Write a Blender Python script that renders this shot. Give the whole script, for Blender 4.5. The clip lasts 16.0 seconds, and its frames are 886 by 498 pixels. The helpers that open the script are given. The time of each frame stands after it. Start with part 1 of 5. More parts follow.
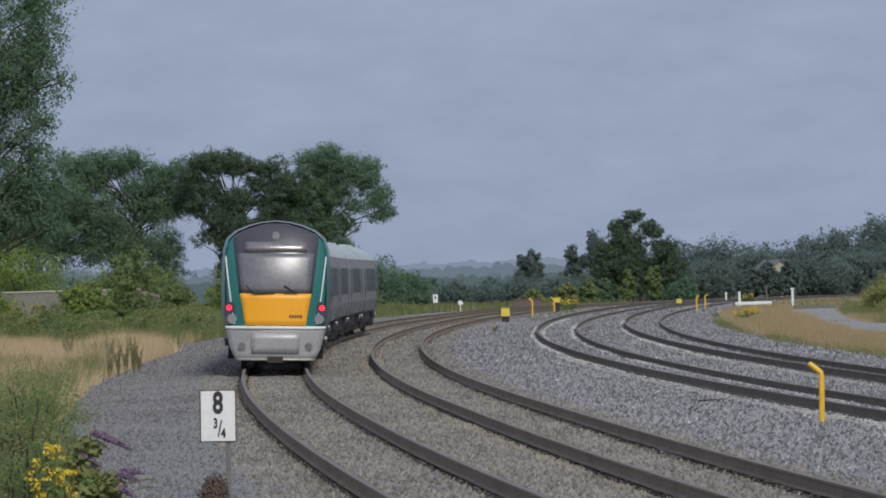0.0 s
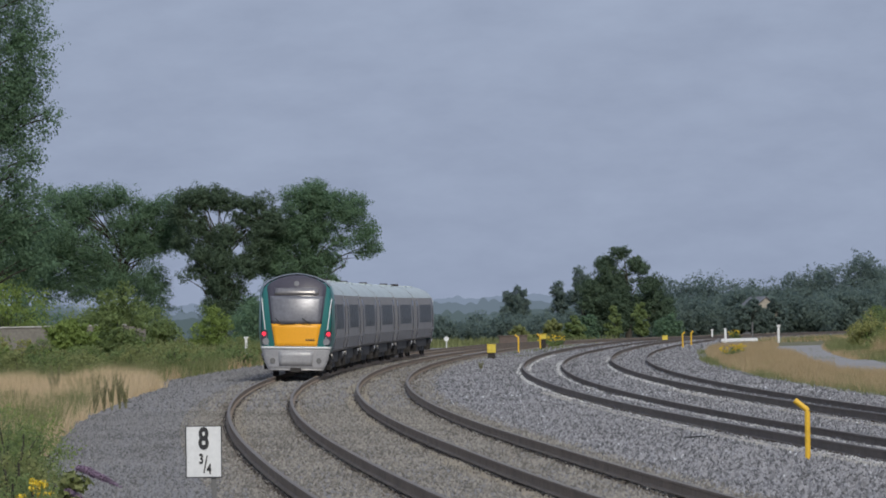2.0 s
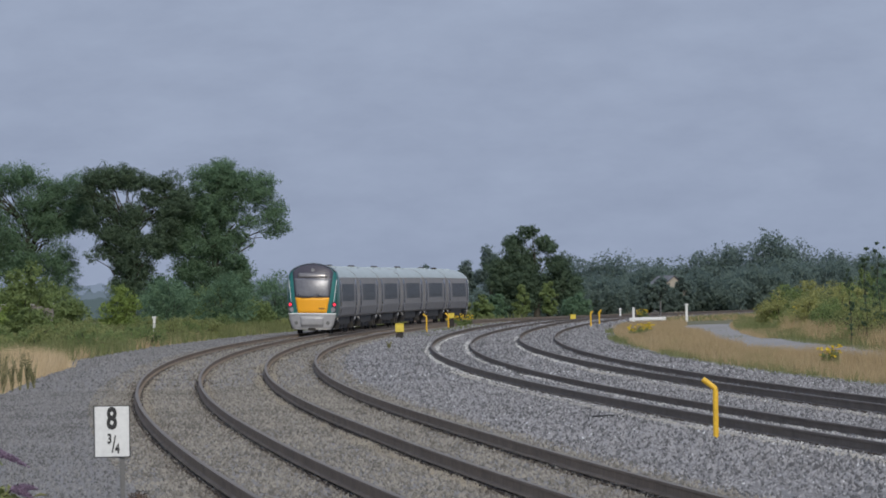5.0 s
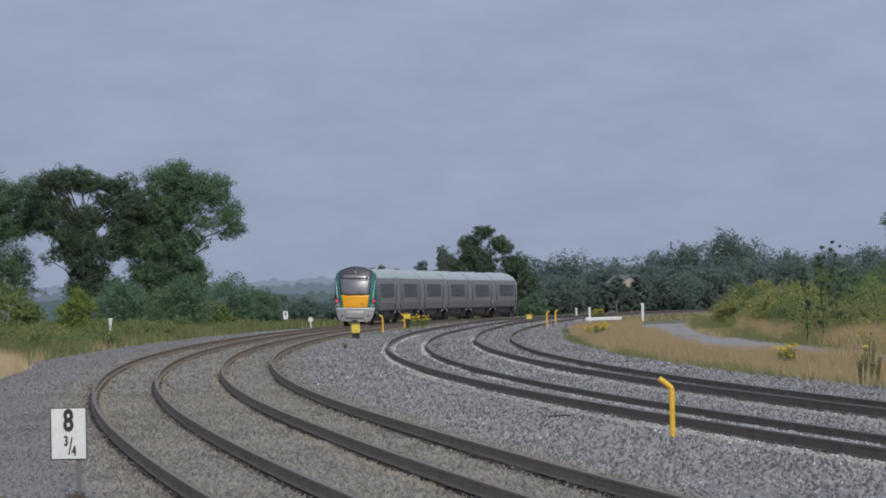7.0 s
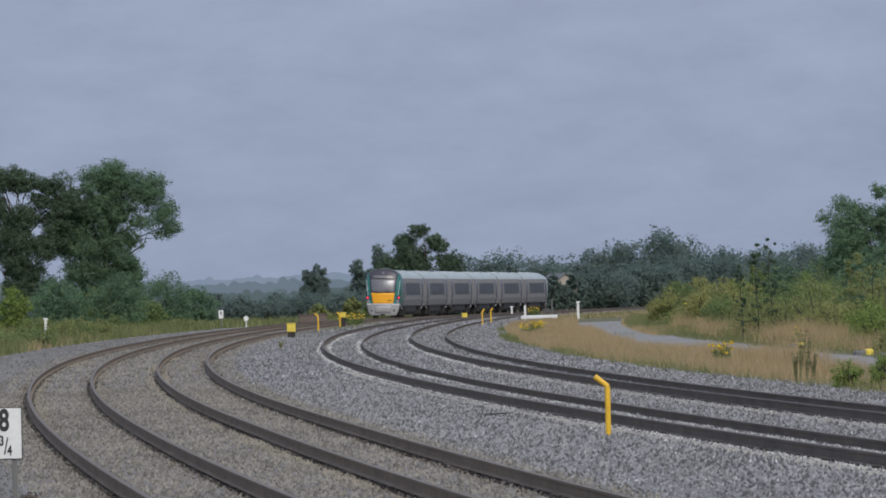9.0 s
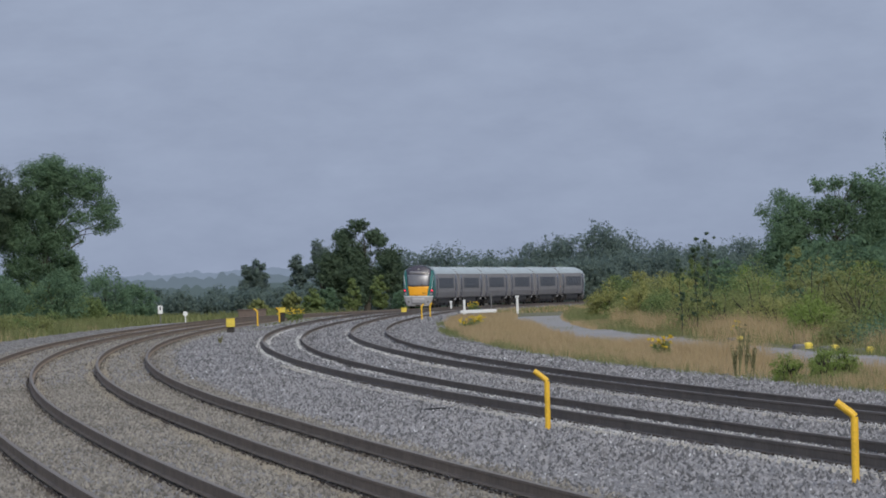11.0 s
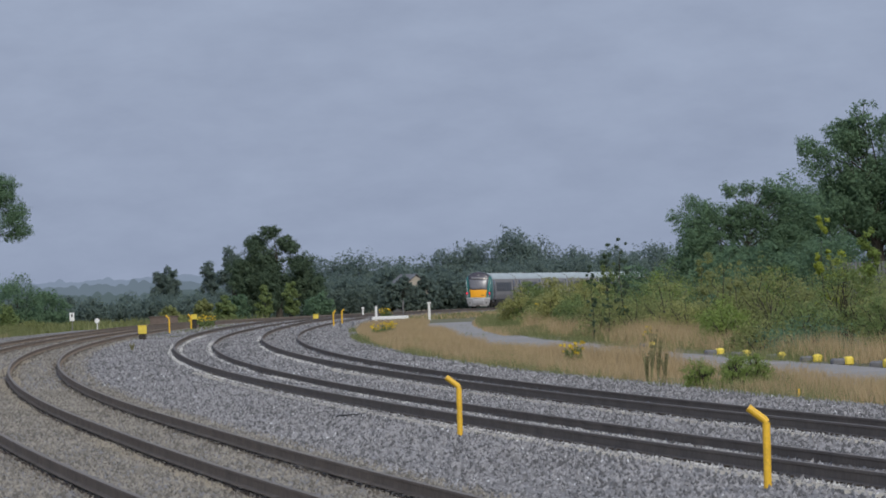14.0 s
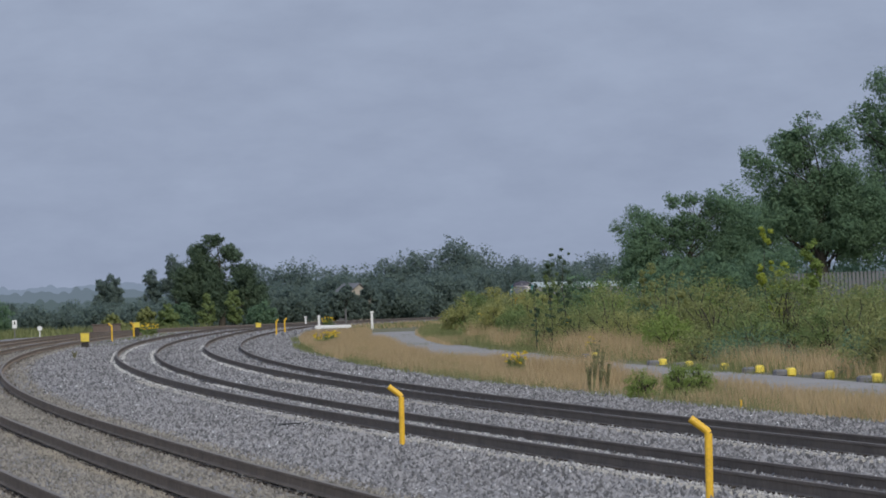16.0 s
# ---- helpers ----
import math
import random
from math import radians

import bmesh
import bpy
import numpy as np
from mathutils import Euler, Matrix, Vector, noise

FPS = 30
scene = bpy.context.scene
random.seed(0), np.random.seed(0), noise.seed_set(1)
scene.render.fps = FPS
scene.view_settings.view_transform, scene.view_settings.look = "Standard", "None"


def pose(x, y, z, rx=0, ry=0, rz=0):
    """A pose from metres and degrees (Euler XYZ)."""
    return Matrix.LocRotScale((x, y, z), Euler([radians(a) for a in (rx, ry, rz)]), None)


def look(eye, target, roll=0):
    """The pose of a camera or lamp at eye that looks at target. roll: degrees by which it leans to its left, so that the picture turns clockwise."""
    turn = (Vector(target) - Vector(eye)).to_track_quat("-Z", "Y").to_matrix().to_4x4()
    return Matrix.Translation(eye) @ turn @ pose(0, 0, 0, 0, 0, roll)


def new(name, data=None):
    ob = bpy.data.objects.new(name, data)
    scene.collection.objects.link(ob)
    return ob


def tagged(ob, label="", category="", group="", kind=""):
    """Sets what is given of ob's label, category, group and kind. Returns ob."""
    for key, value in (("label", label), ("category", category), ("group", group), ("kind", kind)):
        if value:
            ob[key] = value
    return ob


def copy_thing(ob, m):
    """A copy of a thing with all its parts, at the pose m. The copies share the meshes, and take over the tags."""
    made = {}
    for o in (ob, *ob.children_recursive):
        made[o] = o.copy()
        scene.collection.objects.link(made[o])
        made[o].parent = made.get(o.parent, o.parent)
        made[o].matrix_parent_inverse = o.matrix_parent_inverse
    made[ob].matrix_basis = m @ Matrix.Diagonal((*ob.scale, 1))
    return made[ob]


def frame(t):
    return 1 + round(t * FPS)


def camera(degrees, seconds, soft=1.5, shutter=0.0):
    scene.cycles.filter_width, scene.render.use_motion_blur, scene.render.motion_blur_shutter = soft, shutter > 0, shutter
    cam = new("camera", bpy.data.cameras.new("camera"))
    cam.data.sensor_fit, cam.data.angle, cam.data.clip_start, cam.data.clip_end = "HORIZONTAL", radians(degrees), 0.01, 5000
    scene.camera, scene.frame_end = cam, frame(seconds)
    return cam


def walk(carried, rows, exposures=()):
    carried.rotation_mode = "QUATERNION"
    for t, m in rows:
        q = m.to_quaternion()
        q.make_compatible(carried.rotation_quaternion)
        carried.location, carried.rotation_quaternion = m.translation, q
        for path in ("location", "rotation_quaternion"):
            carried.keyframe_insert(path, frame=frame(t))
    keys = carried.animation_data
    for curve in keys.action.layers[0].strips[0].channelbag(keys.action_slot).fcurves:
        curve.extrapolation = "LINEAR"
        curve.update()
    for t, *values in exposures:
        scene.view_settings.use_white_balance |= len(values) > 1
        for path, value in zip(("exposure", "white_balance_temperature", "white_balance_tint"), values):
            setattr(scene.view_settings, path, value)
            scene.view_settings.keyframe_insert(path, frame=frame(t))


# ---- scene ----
cam = camera(6.552, 16.0, soft=1.8)
EYE = 2.55
# seconds, yaw, pitch, roll of the panning tripod head
ROWS = [(0.0, -0.0047, 0.1872, 1.442), (0.5, -0.0057, 0.2625, 1.364), (1.0, 0.0683, 0.3505, 1.134), (1.5, -0.0828, 0.4638, 1.152),
        (2.0, -0.108, 0.4527, 1.324), (2.5, -0.1753, 0.4094, 1.406), (3.0, -0.3032, 0.2733, 1.461), (3.5, -0.4283, 0.2777, 1.529),
        (4.0, -0.5165, 0.3135, 1.5), (4.2, -0.5903, 0.3183, 1.467), (6.3, -1.0451, 0.2112, 1.458), (6.5, -1.1055, 0.2776, 1.473),
        (7.0, -1.1142, 0.2785, 1.669), (7.5, -1.1977, 0.2415, 1.837), (8.0, -1.3794, 0.1676, 1.794), (8.5, -1.4789, 0.1846, 1.866),
        (9.0, -1.5929, 0.2529, 1.841), (9.2, -1.7098, 0.2847, 1.793), (11.3, -2.1463, 0.1919, 2.018), (11.5, -2.2641, 0.1981, 2.006),
        (12.0, -2.3428, 0.2316, 2.064), (12.5, -2.3402, 0.1599, 2.083), (13.0, -2.5997, 0.2213, 2.069), (13.5, -2.6206, 0.2917, 2.061),
        (14.0, -2.6967, 0.2228, 2.108), (14.5, -2.9041, 0.1963, 2.106), (15.0, -2.9664, 0.1256, 2.03), (15.5, -3.139, 0.1463, 1.919),
        (16.0, -3.1193, 0.2781, 1.826)]
walk(cam, [(t, pose(0, 0, EYE, 90 + pitch, roll, yaw)) for t, yaw, pitch, roll in ROWS])

# ---------------------------------------------------------------- light
SUN_AZ, SUN_EL = radians(163), radians(38)   # compass bearing, y is north


def build_light():
    world = bpy.data.worlds.new("sky")
    scene.world = world
    world.use_nodes = True
    nt = world.node_tree
    nt.nodes.clear()
    out = nt.nodes.new("ShaderNodeOutputWorld")
    bg = nt.nodes.new("ShaderNodeBackground")
    sky = nt.nodes.new("ShaderNodeTexSky")
    sky.sky_type, sky.sun_disc, sky.sun_elevation, sky.sun_rotation = "NISHITA", False, SUN_EL, SUN_AZ
    sky.dust_density = 3.0
    dim = nt.nodes.new("ShaderNodeMix")
    dim.data_type, dim.blend_type = "RGBA", "MULTIPLY"
    dim.inputs[0].default_value = 1.0
    dim.inputs[7].default_value = (0.07, 0.07, 0.07, 1)
    nt.links.new(sky.outputs[0], dim.inputs[6])
    tc = nt.nodes.new("ShaderNodeTexCoord")
    mp = nt.nodes.new("ShaderNodeMapping")
    mp.inputs["Scale"].default_value = (1, 1, 2.6)
    nt.links.new(tc.outputs["Generated"], mp.inputs[0])
    n1 = nt.nodes.new("ShaderNodeTexNoise")
    n1.inputs["Scale"].default_value, n1.inputs["Detail"].default_value, n1.inputs["Roughness"].default_value = 62, 6, 0.58
    nt.links.new(mp.outputs[0], n1.inputs[0])
    ramp = nt.nodes.new("ShaderNodeValToRGB")
    ramp.color_ramp.elements[0].position, ramp.color_ramp.elements[0].color = 0.30, (0.306, 0.365, 0.506, 1)
    ramp.color_ramp.elements[1].position, ramp.color_ramp.elements[1].color = 0.70, (0.357, 0.424, 0.575, 1)
    nt.links.new(n1.outputs[0], ramp.inputs[0])
    mix = nt.nodes.new("ShaderNodeMix")
    mix.data_type = "RGBA"
    mix.inputs[0].default_value = 0.88
    nt.links.new(dim.outputs[2], mix.inputs[6])
    nt.links.new(ramp.outputs[0], mix.inputs[7])
    # a hazy dome is brighter overhead than at the horizon
    axis = nt.nodes.new("ShaderNodeSeparateXYZ")
    nt.links.new(tc.outputs["Generated"], axis.inputs[0])
    rise = nt.nodes.new("ShaderNodeMapRange")
    rise.inputs[1].default_value, rise.inputs[2].default_value, rise.inputs[3].default_value, rise.inputs[4].default_value = 0.0, 1.0, 1.0, 1.6
    nt.links.new(axis.outputs[2], rise.inputs[0])
    nt.links.new(rise.outputs[0], bg.inputs[1])
    nt.links.new(mix.outputs[2], bg.inputs[0])
    nt.links.new(bg.outputs[0], out.inputs[0])
    sun = new("sun", bpy.data.lights.new("sun", "SUN"))
    sun.data.energy, sun.data.angle, sun.data.color = 2.45, radians(14), (1.0, 0.955, 0.85)
    way = Vector((math.sin(SUN_AZ) * math.cos(SUN_EL), math.cos(SUN_AZ) * math.cos(SUN_EL), math.sin(SUN_EL)))
    sun.matrix_world = look(way * 60, (0, 0, 0))


build_light()


# ---------------------------------------------------------------- materials
def mat(name, colour, rough=0.6, metal=0.0, var=0.25, scale=3.0, island=0.0, bump=0.0, bump_scale=40.0, emit=None, alt=None, spec=0.5, trans=0.0):
    """A surface with two scales of mottling; island: variation from loose piece to piece; alt: second colour to drift to."""
    m = bpy.data.materials.new(name)
    m.use_nodes = True
    nt = m.node_tree
    b = nt.nodes["Principled BSDF"]
    b.inputs["Roughness"].default_value, b.inputs["Metallic"].default_value = rough, metal
    b.inputs["Specular IOR Level"].default_value = spec
    tc = nt.nodes.new("ShaderNodeTexCoord")
    big = nt.nodes.new("ShaderNodeTexNoise")
    big.inputs["Scale"].default_value, big.inputs["Detail"].default_value = scale, 6
    fine = nt.nodes.new("ShaderNodeTexNoise")
    fine.inputs["Scale"].default_value, fine.inputs["Detail"].default_value = scale * 11, 3
    nt.links.new(tc.outputs["Object"], big.inputs[0])
    nt.links.new(tc.outputs["Object"], fine.inputs[0])
    add = nt.nodes.new("ShaderNodeMath")
    add.operation = "ADD"
    nt.links.new(big.outputs[0], add.inputs[0])
    nt.links.new(fine.outputs[0], add.inputs[1])
    value = add.outputs[0]                       # about 1.0 in the middle
    if island:
        geo = nt.nodes.new("ShaderNodeNewGeometry")
        mad = nt.nodes.new("ShaderNodeMath")
        mad.operation = "MULTIPLY_ADD"
        mad.inputs[1].default_value, mad.inputs[2].default_value = island, -island / 2
        nt.links.new(geo.outputs["Random Per Island"], mad.inputs[0])
        add2 = nt.nodes.new("ShaderNodeMath")
        add2.operation = "ADD"
        nt.links.new(value, add2.inputs[0])
        nt.links.new(mad.outputs[0], add2.inputs[1])
        value = add2.outputs[0]
    ramp = nt.nodes.new("ShaderNodeMapRange")
    ramp.inputs[1].default_value, ramp.inputs[2].default_value = 0.55, 1.45
    nt.links.new(value, ramp.inputs[0])
    mix = nt.nodes.new("ShaderNodeMix")
    mix.data_type = "RGBA"
    lo = [c * (1 - var) for c in colour]
    hi = list(alt) if alt else [min(1, c * (1 + var)) for c in colour]
    mix.inputs[6].default_value, mix.inputs[7].default_value = (*lo, 1), (*hi, 1)
    nt.links.new(ramp.outputs[0], mix.inputs[0])
    nt.links.new(mix.outputs[2], b.inputs["Base Color"])
    if bump:
        bn = nt.nodes.new("ShaderNodeTexNoise")
        bn.inputs["Scale"].default_value, bn.inputs["Detail"].default_value = bump_scale, 4
        nt.links.new(tc.outputs["Object"], bn.inputs[0])
        bp = nt.nodes.new("ShaderNodeBump")
        bp.inputs["Strength"].default_value, bp.inputs["Distance"].default_value = bump, 0.02
        nt.links.new(bn.outputs[0], bp.inputs["Height"])
        nt.links.new(bp.outputs[0], b.inputs["Normal"])
    if trans:
        b.inputs["Transmission Weight"].default_value = 0
        tl = nt.nodes.new("ShaderNodeBsdfTranslucent")
        nt.links.new(mix.outputs[2], tl.inputs[0])
        ms = nt.nodes.new("ShaderNodeMixShader")
        ms.inputs[0].default_value = trans
        nt.links.new(b.outputs[0], ms.inputs[1])
        nt.links.new(tl.outputs[0], ms.inputs[2])
        nt.links.new(ms.outputs[0], nt.nodes["Material Output"].inputs[0])
    if emit:
        b.inputs["Emission Color"].default_value, b.inputs["Emission Strength"].default_value = (*emit[:3], 1), emit[3]
    return m


M = {
    "earth": mat("field_earth", (0.10, 0.115, 0.05), 0.95, var=0.45, scale=0.08, alt=(0.17, 0.15, 0.075), bump=0.5),
    "gravel": mat("gravel", (0.175, 0.169, 0.168), 0.95, var=0.35, scale=1.3, bump=0.9, bump_scale=25),
    "stone_grey": mat("ballast_stone_grey", (0.165, 0.162, 0.168), 0.9, var=0.48, scale=0.12, island=1.5, alt=(0.31, 0.303, 0.31)),
    "stone_tan": mat("ballast_dust_tan", (0.285, 0.25, 0.195), 0.95, var=0.25, scale=0.12, island=0.7, alt=(0.345, 0.305, 0.24)),
    "stone_pale": mat("ballast_stone_pale", (0.52, 0.51, 0.49), 0.9, var=0.2, scale=0.12, island=0.8, alt=(0.62, 0.61, 0.58)),
    "stone_white": mat("ballast_stone_white", (0.62, 0.62, 0.63), 0.8, var=0.15, scale=0.3, island=0.6),
    "stone_dark": mat("shoulder_stone", (0.155, 0.150, 0.147), 0.9, var=0.38, scale=0.12, island=1.1, alt=(0.245, 0.238, 0.232)),
    "stone_brown": mat("ballast_stone_brown", (0.19, 0.172, 0.147), 0.9, var=0.42, scale=0.12, island=1.1, alt=(0.295, 0.27, 0.23)),
    "stone_rust": mat("ballast_stone_rusty", (0.105, 0.088, 0.072), 0.9, var=0.35, scale=0.15, island=0.8, alt=(0.16, 0.135, 0.11)),
    "road": mat("gravel_road", (0.235, 0.226, 0.22), 0.95, var=0.35, scale=0.3, bump=0.5),
    "rust": mat("rail_rust", (0.225, 0.175, 0.130), 0.85, var=0.35, scale=0.7, alt=(0.29, 0.225, 0.165), spec=0.2),
    "rust_dark": mat("rail_rust_dark", (0.165, 0.138, 0.116), 0.85, var=0.35, scale=0.7, alt=(0.215, 0.175, 0.14), spec=0.2),
    "railtop": mat("rail_head", (0.15, 0.125, 0.10), 0.6, metal=0.3, var=0.2, scale=0.5),
    "raildull": mat("rail_head_dull", (0.11, 0.085, 0.065), 0.55, metal=0.4, var=0.3, scale=0.5),
    "concrete": mat("concrete", (0.40, 0.385, 0.355), 0.9, var=0.35, scale=1.5, bump=0.3),
    "sleeper_old": mat("sleeper_stained", (0.17, 0.14, 0.11), 0.9, var=0.35, scale=1.5, bump=0.3),
    "steel": mat("fastening_steel", (0.05, 0.04, 0.034), 0.6, metal=0.5, var=0.3),
    "silver": mat("silver_paint", (0.215, 0.204, 0.198), 0.6, var=0.18, scale=0.5, spec=0.25),
    "apron": mat("silver_apron", (0.32, 0.315, 0.32), 0.42, metal=0.15, var=0.25, scale=1.2),
    "teal": mat("teal_paint", (0.018, 0.135, 0.125), 0.3, var=0.15, scale=0.8),
    "cab_roof": mat("cab_roof_paint", (0.15, 0.155, 0.165), 0.4, var=0.25, scale=0.8),
    "roof": mat("roof_paint", (0.35, 0.395, 0.405), 0.6, var=0.3, scale=0.5, spec=0.25),
    "yellow": mat("yellow_panel", (0.80, 0.36, 0.015), 0.45, var=0.08, scale=1.5),
    "dome": mat("dome_paint", (0.055, 0.05, 0.065), 0.25, var=0.2, scale=1.0),
    "screen": mat("windscreen", (0.17, 0.17, 0.185), 0.36, metal=0.35, var=0.3, scale=0.9, spec=0.5),
    "glass": mat("dark_glass", (0.045, 0.05, 0.058), 0.45, var=0.2, scale=0.8, spec=0.18),
    "strip": mat("bright_metal", (0.36, 0.345, 0.33), 0.5, metal=0.5, var=0.2, scale=1.0),
    "band": mat("grey_band", (0.24, 0.225, 0.22), 0.3, metal=0.6, var=0.3, scale=1.0),
    "black": mat("underframe_black", (0.018, 0.017, 0.017), 0.8, var=0.5, scale=1.2, alt=(0.045, 0.038, 0.032)),
    "rubber": mat("rubber", (0.02, 0.02, 0.022), 0.7, var=0.3),
    "white": mat("white_paint", (0.66, 0.665, 0.66), 0.5, var=0.12, scale=2.0),
    "ink": mat("black_paint", (0.02, 0.02, 0.022), 0.6, var=0.2),
    "red": mat("red_lamp", (0.6, 0.02, 0.04), 0.3, emit=(1.0, 0.035, 0.07, 1.05), var=0.1),
    "lens": mat("lamp_lens", (0.22, 0.22, 0.23), 0.2, var=0.1, spec=0.8),
    "post_yellow": mat("post_yellow", (0.70, 0.42, 0.03), 0.5, var=0.25, scale=3.0),
    "box_yellow": mat("box_yellow", (0.66, 0.51, 0.07), 0.55, var=0.25, scale=3.0),
    "post_grey": mat("post_grey", (0.13, 0.128, 0.125), 0.7, var=0.25, scale=4.0),
    "bark": mat("bark", (0.055, 0.048, 0.038), 0.95, var=0.4, scale=2.0, bump=0.8),
    "leaf_dark": mat("leaf_dark", (0.14, 0.228, 0.138), 0.8, var=0.3, scale=0.3, island=0.28, alt=(0.195, 0.30, 0.182), trans=0.52, spec=0.1),
    "leaf_deep": mat("leaf_deep", (0.095, 0.145, 0.098), 0.8, var=0.25, scale=0.3, island=0.3, alt=(0.135, 0.19, 0.12), trans=0.45, spec=0.1),
    # distance haze is mixed into this foliage colour as a pale blue-grey tint
    "leaf_far_haze": mat("leaf_far_haze", (0.178, 0.236, 0.212), 0.85, var=0.12, scale=0.1, island=0.12, alt=(0.20, 0.258, 0.225), trans=0.62, spec=0.03),
    "leaf_mid": mat("leaf_mid", (0.185, 0.26, 0.10), 0.8, var=0.3, scale=0.3, island=0.4, alt=(0.265, 0.33, 0.135), trans=0.5, spec=0.12),
    "leaf_light": mat("leaf_light", (0.20, 0.285, 0.075), 0.75, var=0.25, scale=0.4, island=0.5, alt=(0.285, 0.365, 0.11), trans=0.45, spec=0.15),
    "leaf_yellow": mat("leaf_yellow_green", (0.33, 0.355, 0.12), 0.8, var=0.3, scale=0.3, island=0.4, alt=(0.45, 0.44, 0.19), trans=0.5, spec=0.12),
    "leaf_lime": mat("leaf_lime", (0.33, 0.40, 0.065), 0.75, var=0.25, scale=0.4, island=0.4, alt=(0.44, 0.50, 0.11), trans=0.5, spec=0.12),
    "leaf_bank": mat("leaf_bank", (0.225, 0.275, 0.10), 0.8, var=0.35, scale=0.25, island=0.45, alt=(0.37, 0.385, 0.17), trans=0.5, spec=0.12),
    "straw": mat("straw", (0.60, 0.455, 0.27), 0.8, var=0.22, scale=0.3, island=0.5, alt=(0.68, 0.53, 0.33), trans=0.35, spec=0.2),
    "russet": mat("russet_grass", (0.40, 0.285, 0.150), 0.8, var=0.25, scale=0.3, island=0.5, alt=(0.50, 0.385, 0.22), trans=0.3),
    "grass": mat("green_grass", (0.155, 0.195, 0.06), 0.75, var=0.35, scale=0.3, island=0.6, alt=(0.26, 0.27, 0.13), trans=0.35, spec=0.2),
    "dock": mat("dock_seed", (0.17, 0.165, 0.08), 0.9, var=0.4, scale=1.0, island=0.7),
    "seed": mat("seed_head_brown", (0.10, 0.068, 0.05), 0.9, var=0.4, scale=9.0, island=0.5),
    "flower": mat("ragwort_yellow", (0.62, 0.44, 0.02), 0.6, var=0.25, island=0.5),
    "lilac": mat("buddleia_mauve", (0.19, 0.125, 0.20), 0.8, var=0.35, scale=8.0, island=0.6, alt=(0.28, 0.20, 0.29)),
    "stonewall": mat("old_wall", (0.185, 0.172, 0.152), 0.95, var=0.35, scale=0.6, bump=0.8),
    "brick": mat("old_brick", (0.13, 0.10, 0.085), 0.9, var=0.35, scale=0.8, bump=0.6),
    "fence": mat("galvanised_steel", (0.125, 0.13, 0.135), 0.6, metal=0.2, var=0.3, scale=1.0),
    "render": mat("house_render", (0.32, 0.29, 0.245), 0.9, var=0.2, scale=0.5),
    # three skyline tones: air haze put in as blue-grey emission, paler with distance
    "haze_hill": mat("far_skyline_haze", (0.03, 0.035, 0.04), 1.0, var=0.1, scale=0.01, emit=(0.185, 0.235, 0.320, 1.0), spec=0.0),
    "haze_wood": mat("far_woods_haze", (0.03, 0.035, 0.04), 1.0, var=0.1, scale=0.01, emit=(0.118, 0.158, 0.200, 1.0), spec=0.0),
    "haze_hedge": mat("far_hedges_haze", (0.03, 0.035, 0.035), 1.0, var=0.1, scale=0.01, emit=(0.070, 0.102, 0.114, 1.0), spec=0.0),
    "slate": mat("slate", (0.13, 0.13, 0.14), 0.7, var=0.3, scale=1.0),
}


# ---------------------------------------------------------------- mesh helpers
def mesh_of(name, verts, faces, material, smooth=False):
    me = bpy.data.meshes.new(name)
    verts = np.asarray(verts, dtype=np.float32)
    if isinstance(faces, np.ndarray):
        k, n = faces.shape[1], len(faces)
        me.vertices.add(len(verts))
        me.vertices.foreach_set("co", verts.ravel())
        me.loops.add(k * n)
        me.loops.foreach_set("vertex_index", faces.astype(np.int32).ravel())
        me.polygons.add(n)
        me.polygons.foreach_set("loop_start", np.arange(0, k * n, k, dtype=np.int32))
        me.update(calc_edges=True)
    else:
        me.from_pydata([tuple(v) for v in verts], [], faces)
    me.materials.append(material)
    if smooth:
        me.polygons.foreach_set("use_smooth", np.ones(len(me.polygons), dtype=bool))
    me.update()
    return me


def piece(name, me, parent=None, label="", m=None):
    ob = new(name, me)
    if parent is not None:
        ob.parent = parent
    if m is not None:
        ob.matrix_basis = m
    if label:
        ob["label"] = label
    return ob


def part(name, bm, material, parent, label="", smooth=False, bevel=0.0):
    if bevel:
        bmesh.ops.bevel(bm, geom=list(bm.edges), offset=bevel, segments=1, affect="EDGES")
    me = bpy.data.meshes.new(name)
    bmesh.ops.recalc_face_normals(bm, faces=bm.faces)
    bm.to_mesh(me)
    bm.free()
    me.materials.append(material)
    if smooth:
        me.polygons.foreach_set("use_smooth", np.ones(len(me.polygons), dtype=bool))
    return piece(name, me, parent, label)


def thing(name, m, label, category, group="", kind=""):
    ob = new(name)
    ob.matrix_basis = m
    return tagged(ob, label, category, group, kind)


def add_box(bm, x0, x1, y0, y1, z0, z1):
    v = [bm.verts.new((x, y, z)) for z in (z0, z1) for y in (y0, y1) for x in (x0, x1)]
    for f in ((0, 2, 3, 1), (4, 5, 7, 6), (0, 1, 5, 4), (2, 6, 7, 3), (0, 4, 6, 2), (1, 3, 7, 5)):
        bm.faces.new([v[i] for i in f])
    return bm


def box(x0, x1, y0, y1, z0, z1):
    return add_box(bmesh.new(), x0, x1, y0, y1, z0, z1)


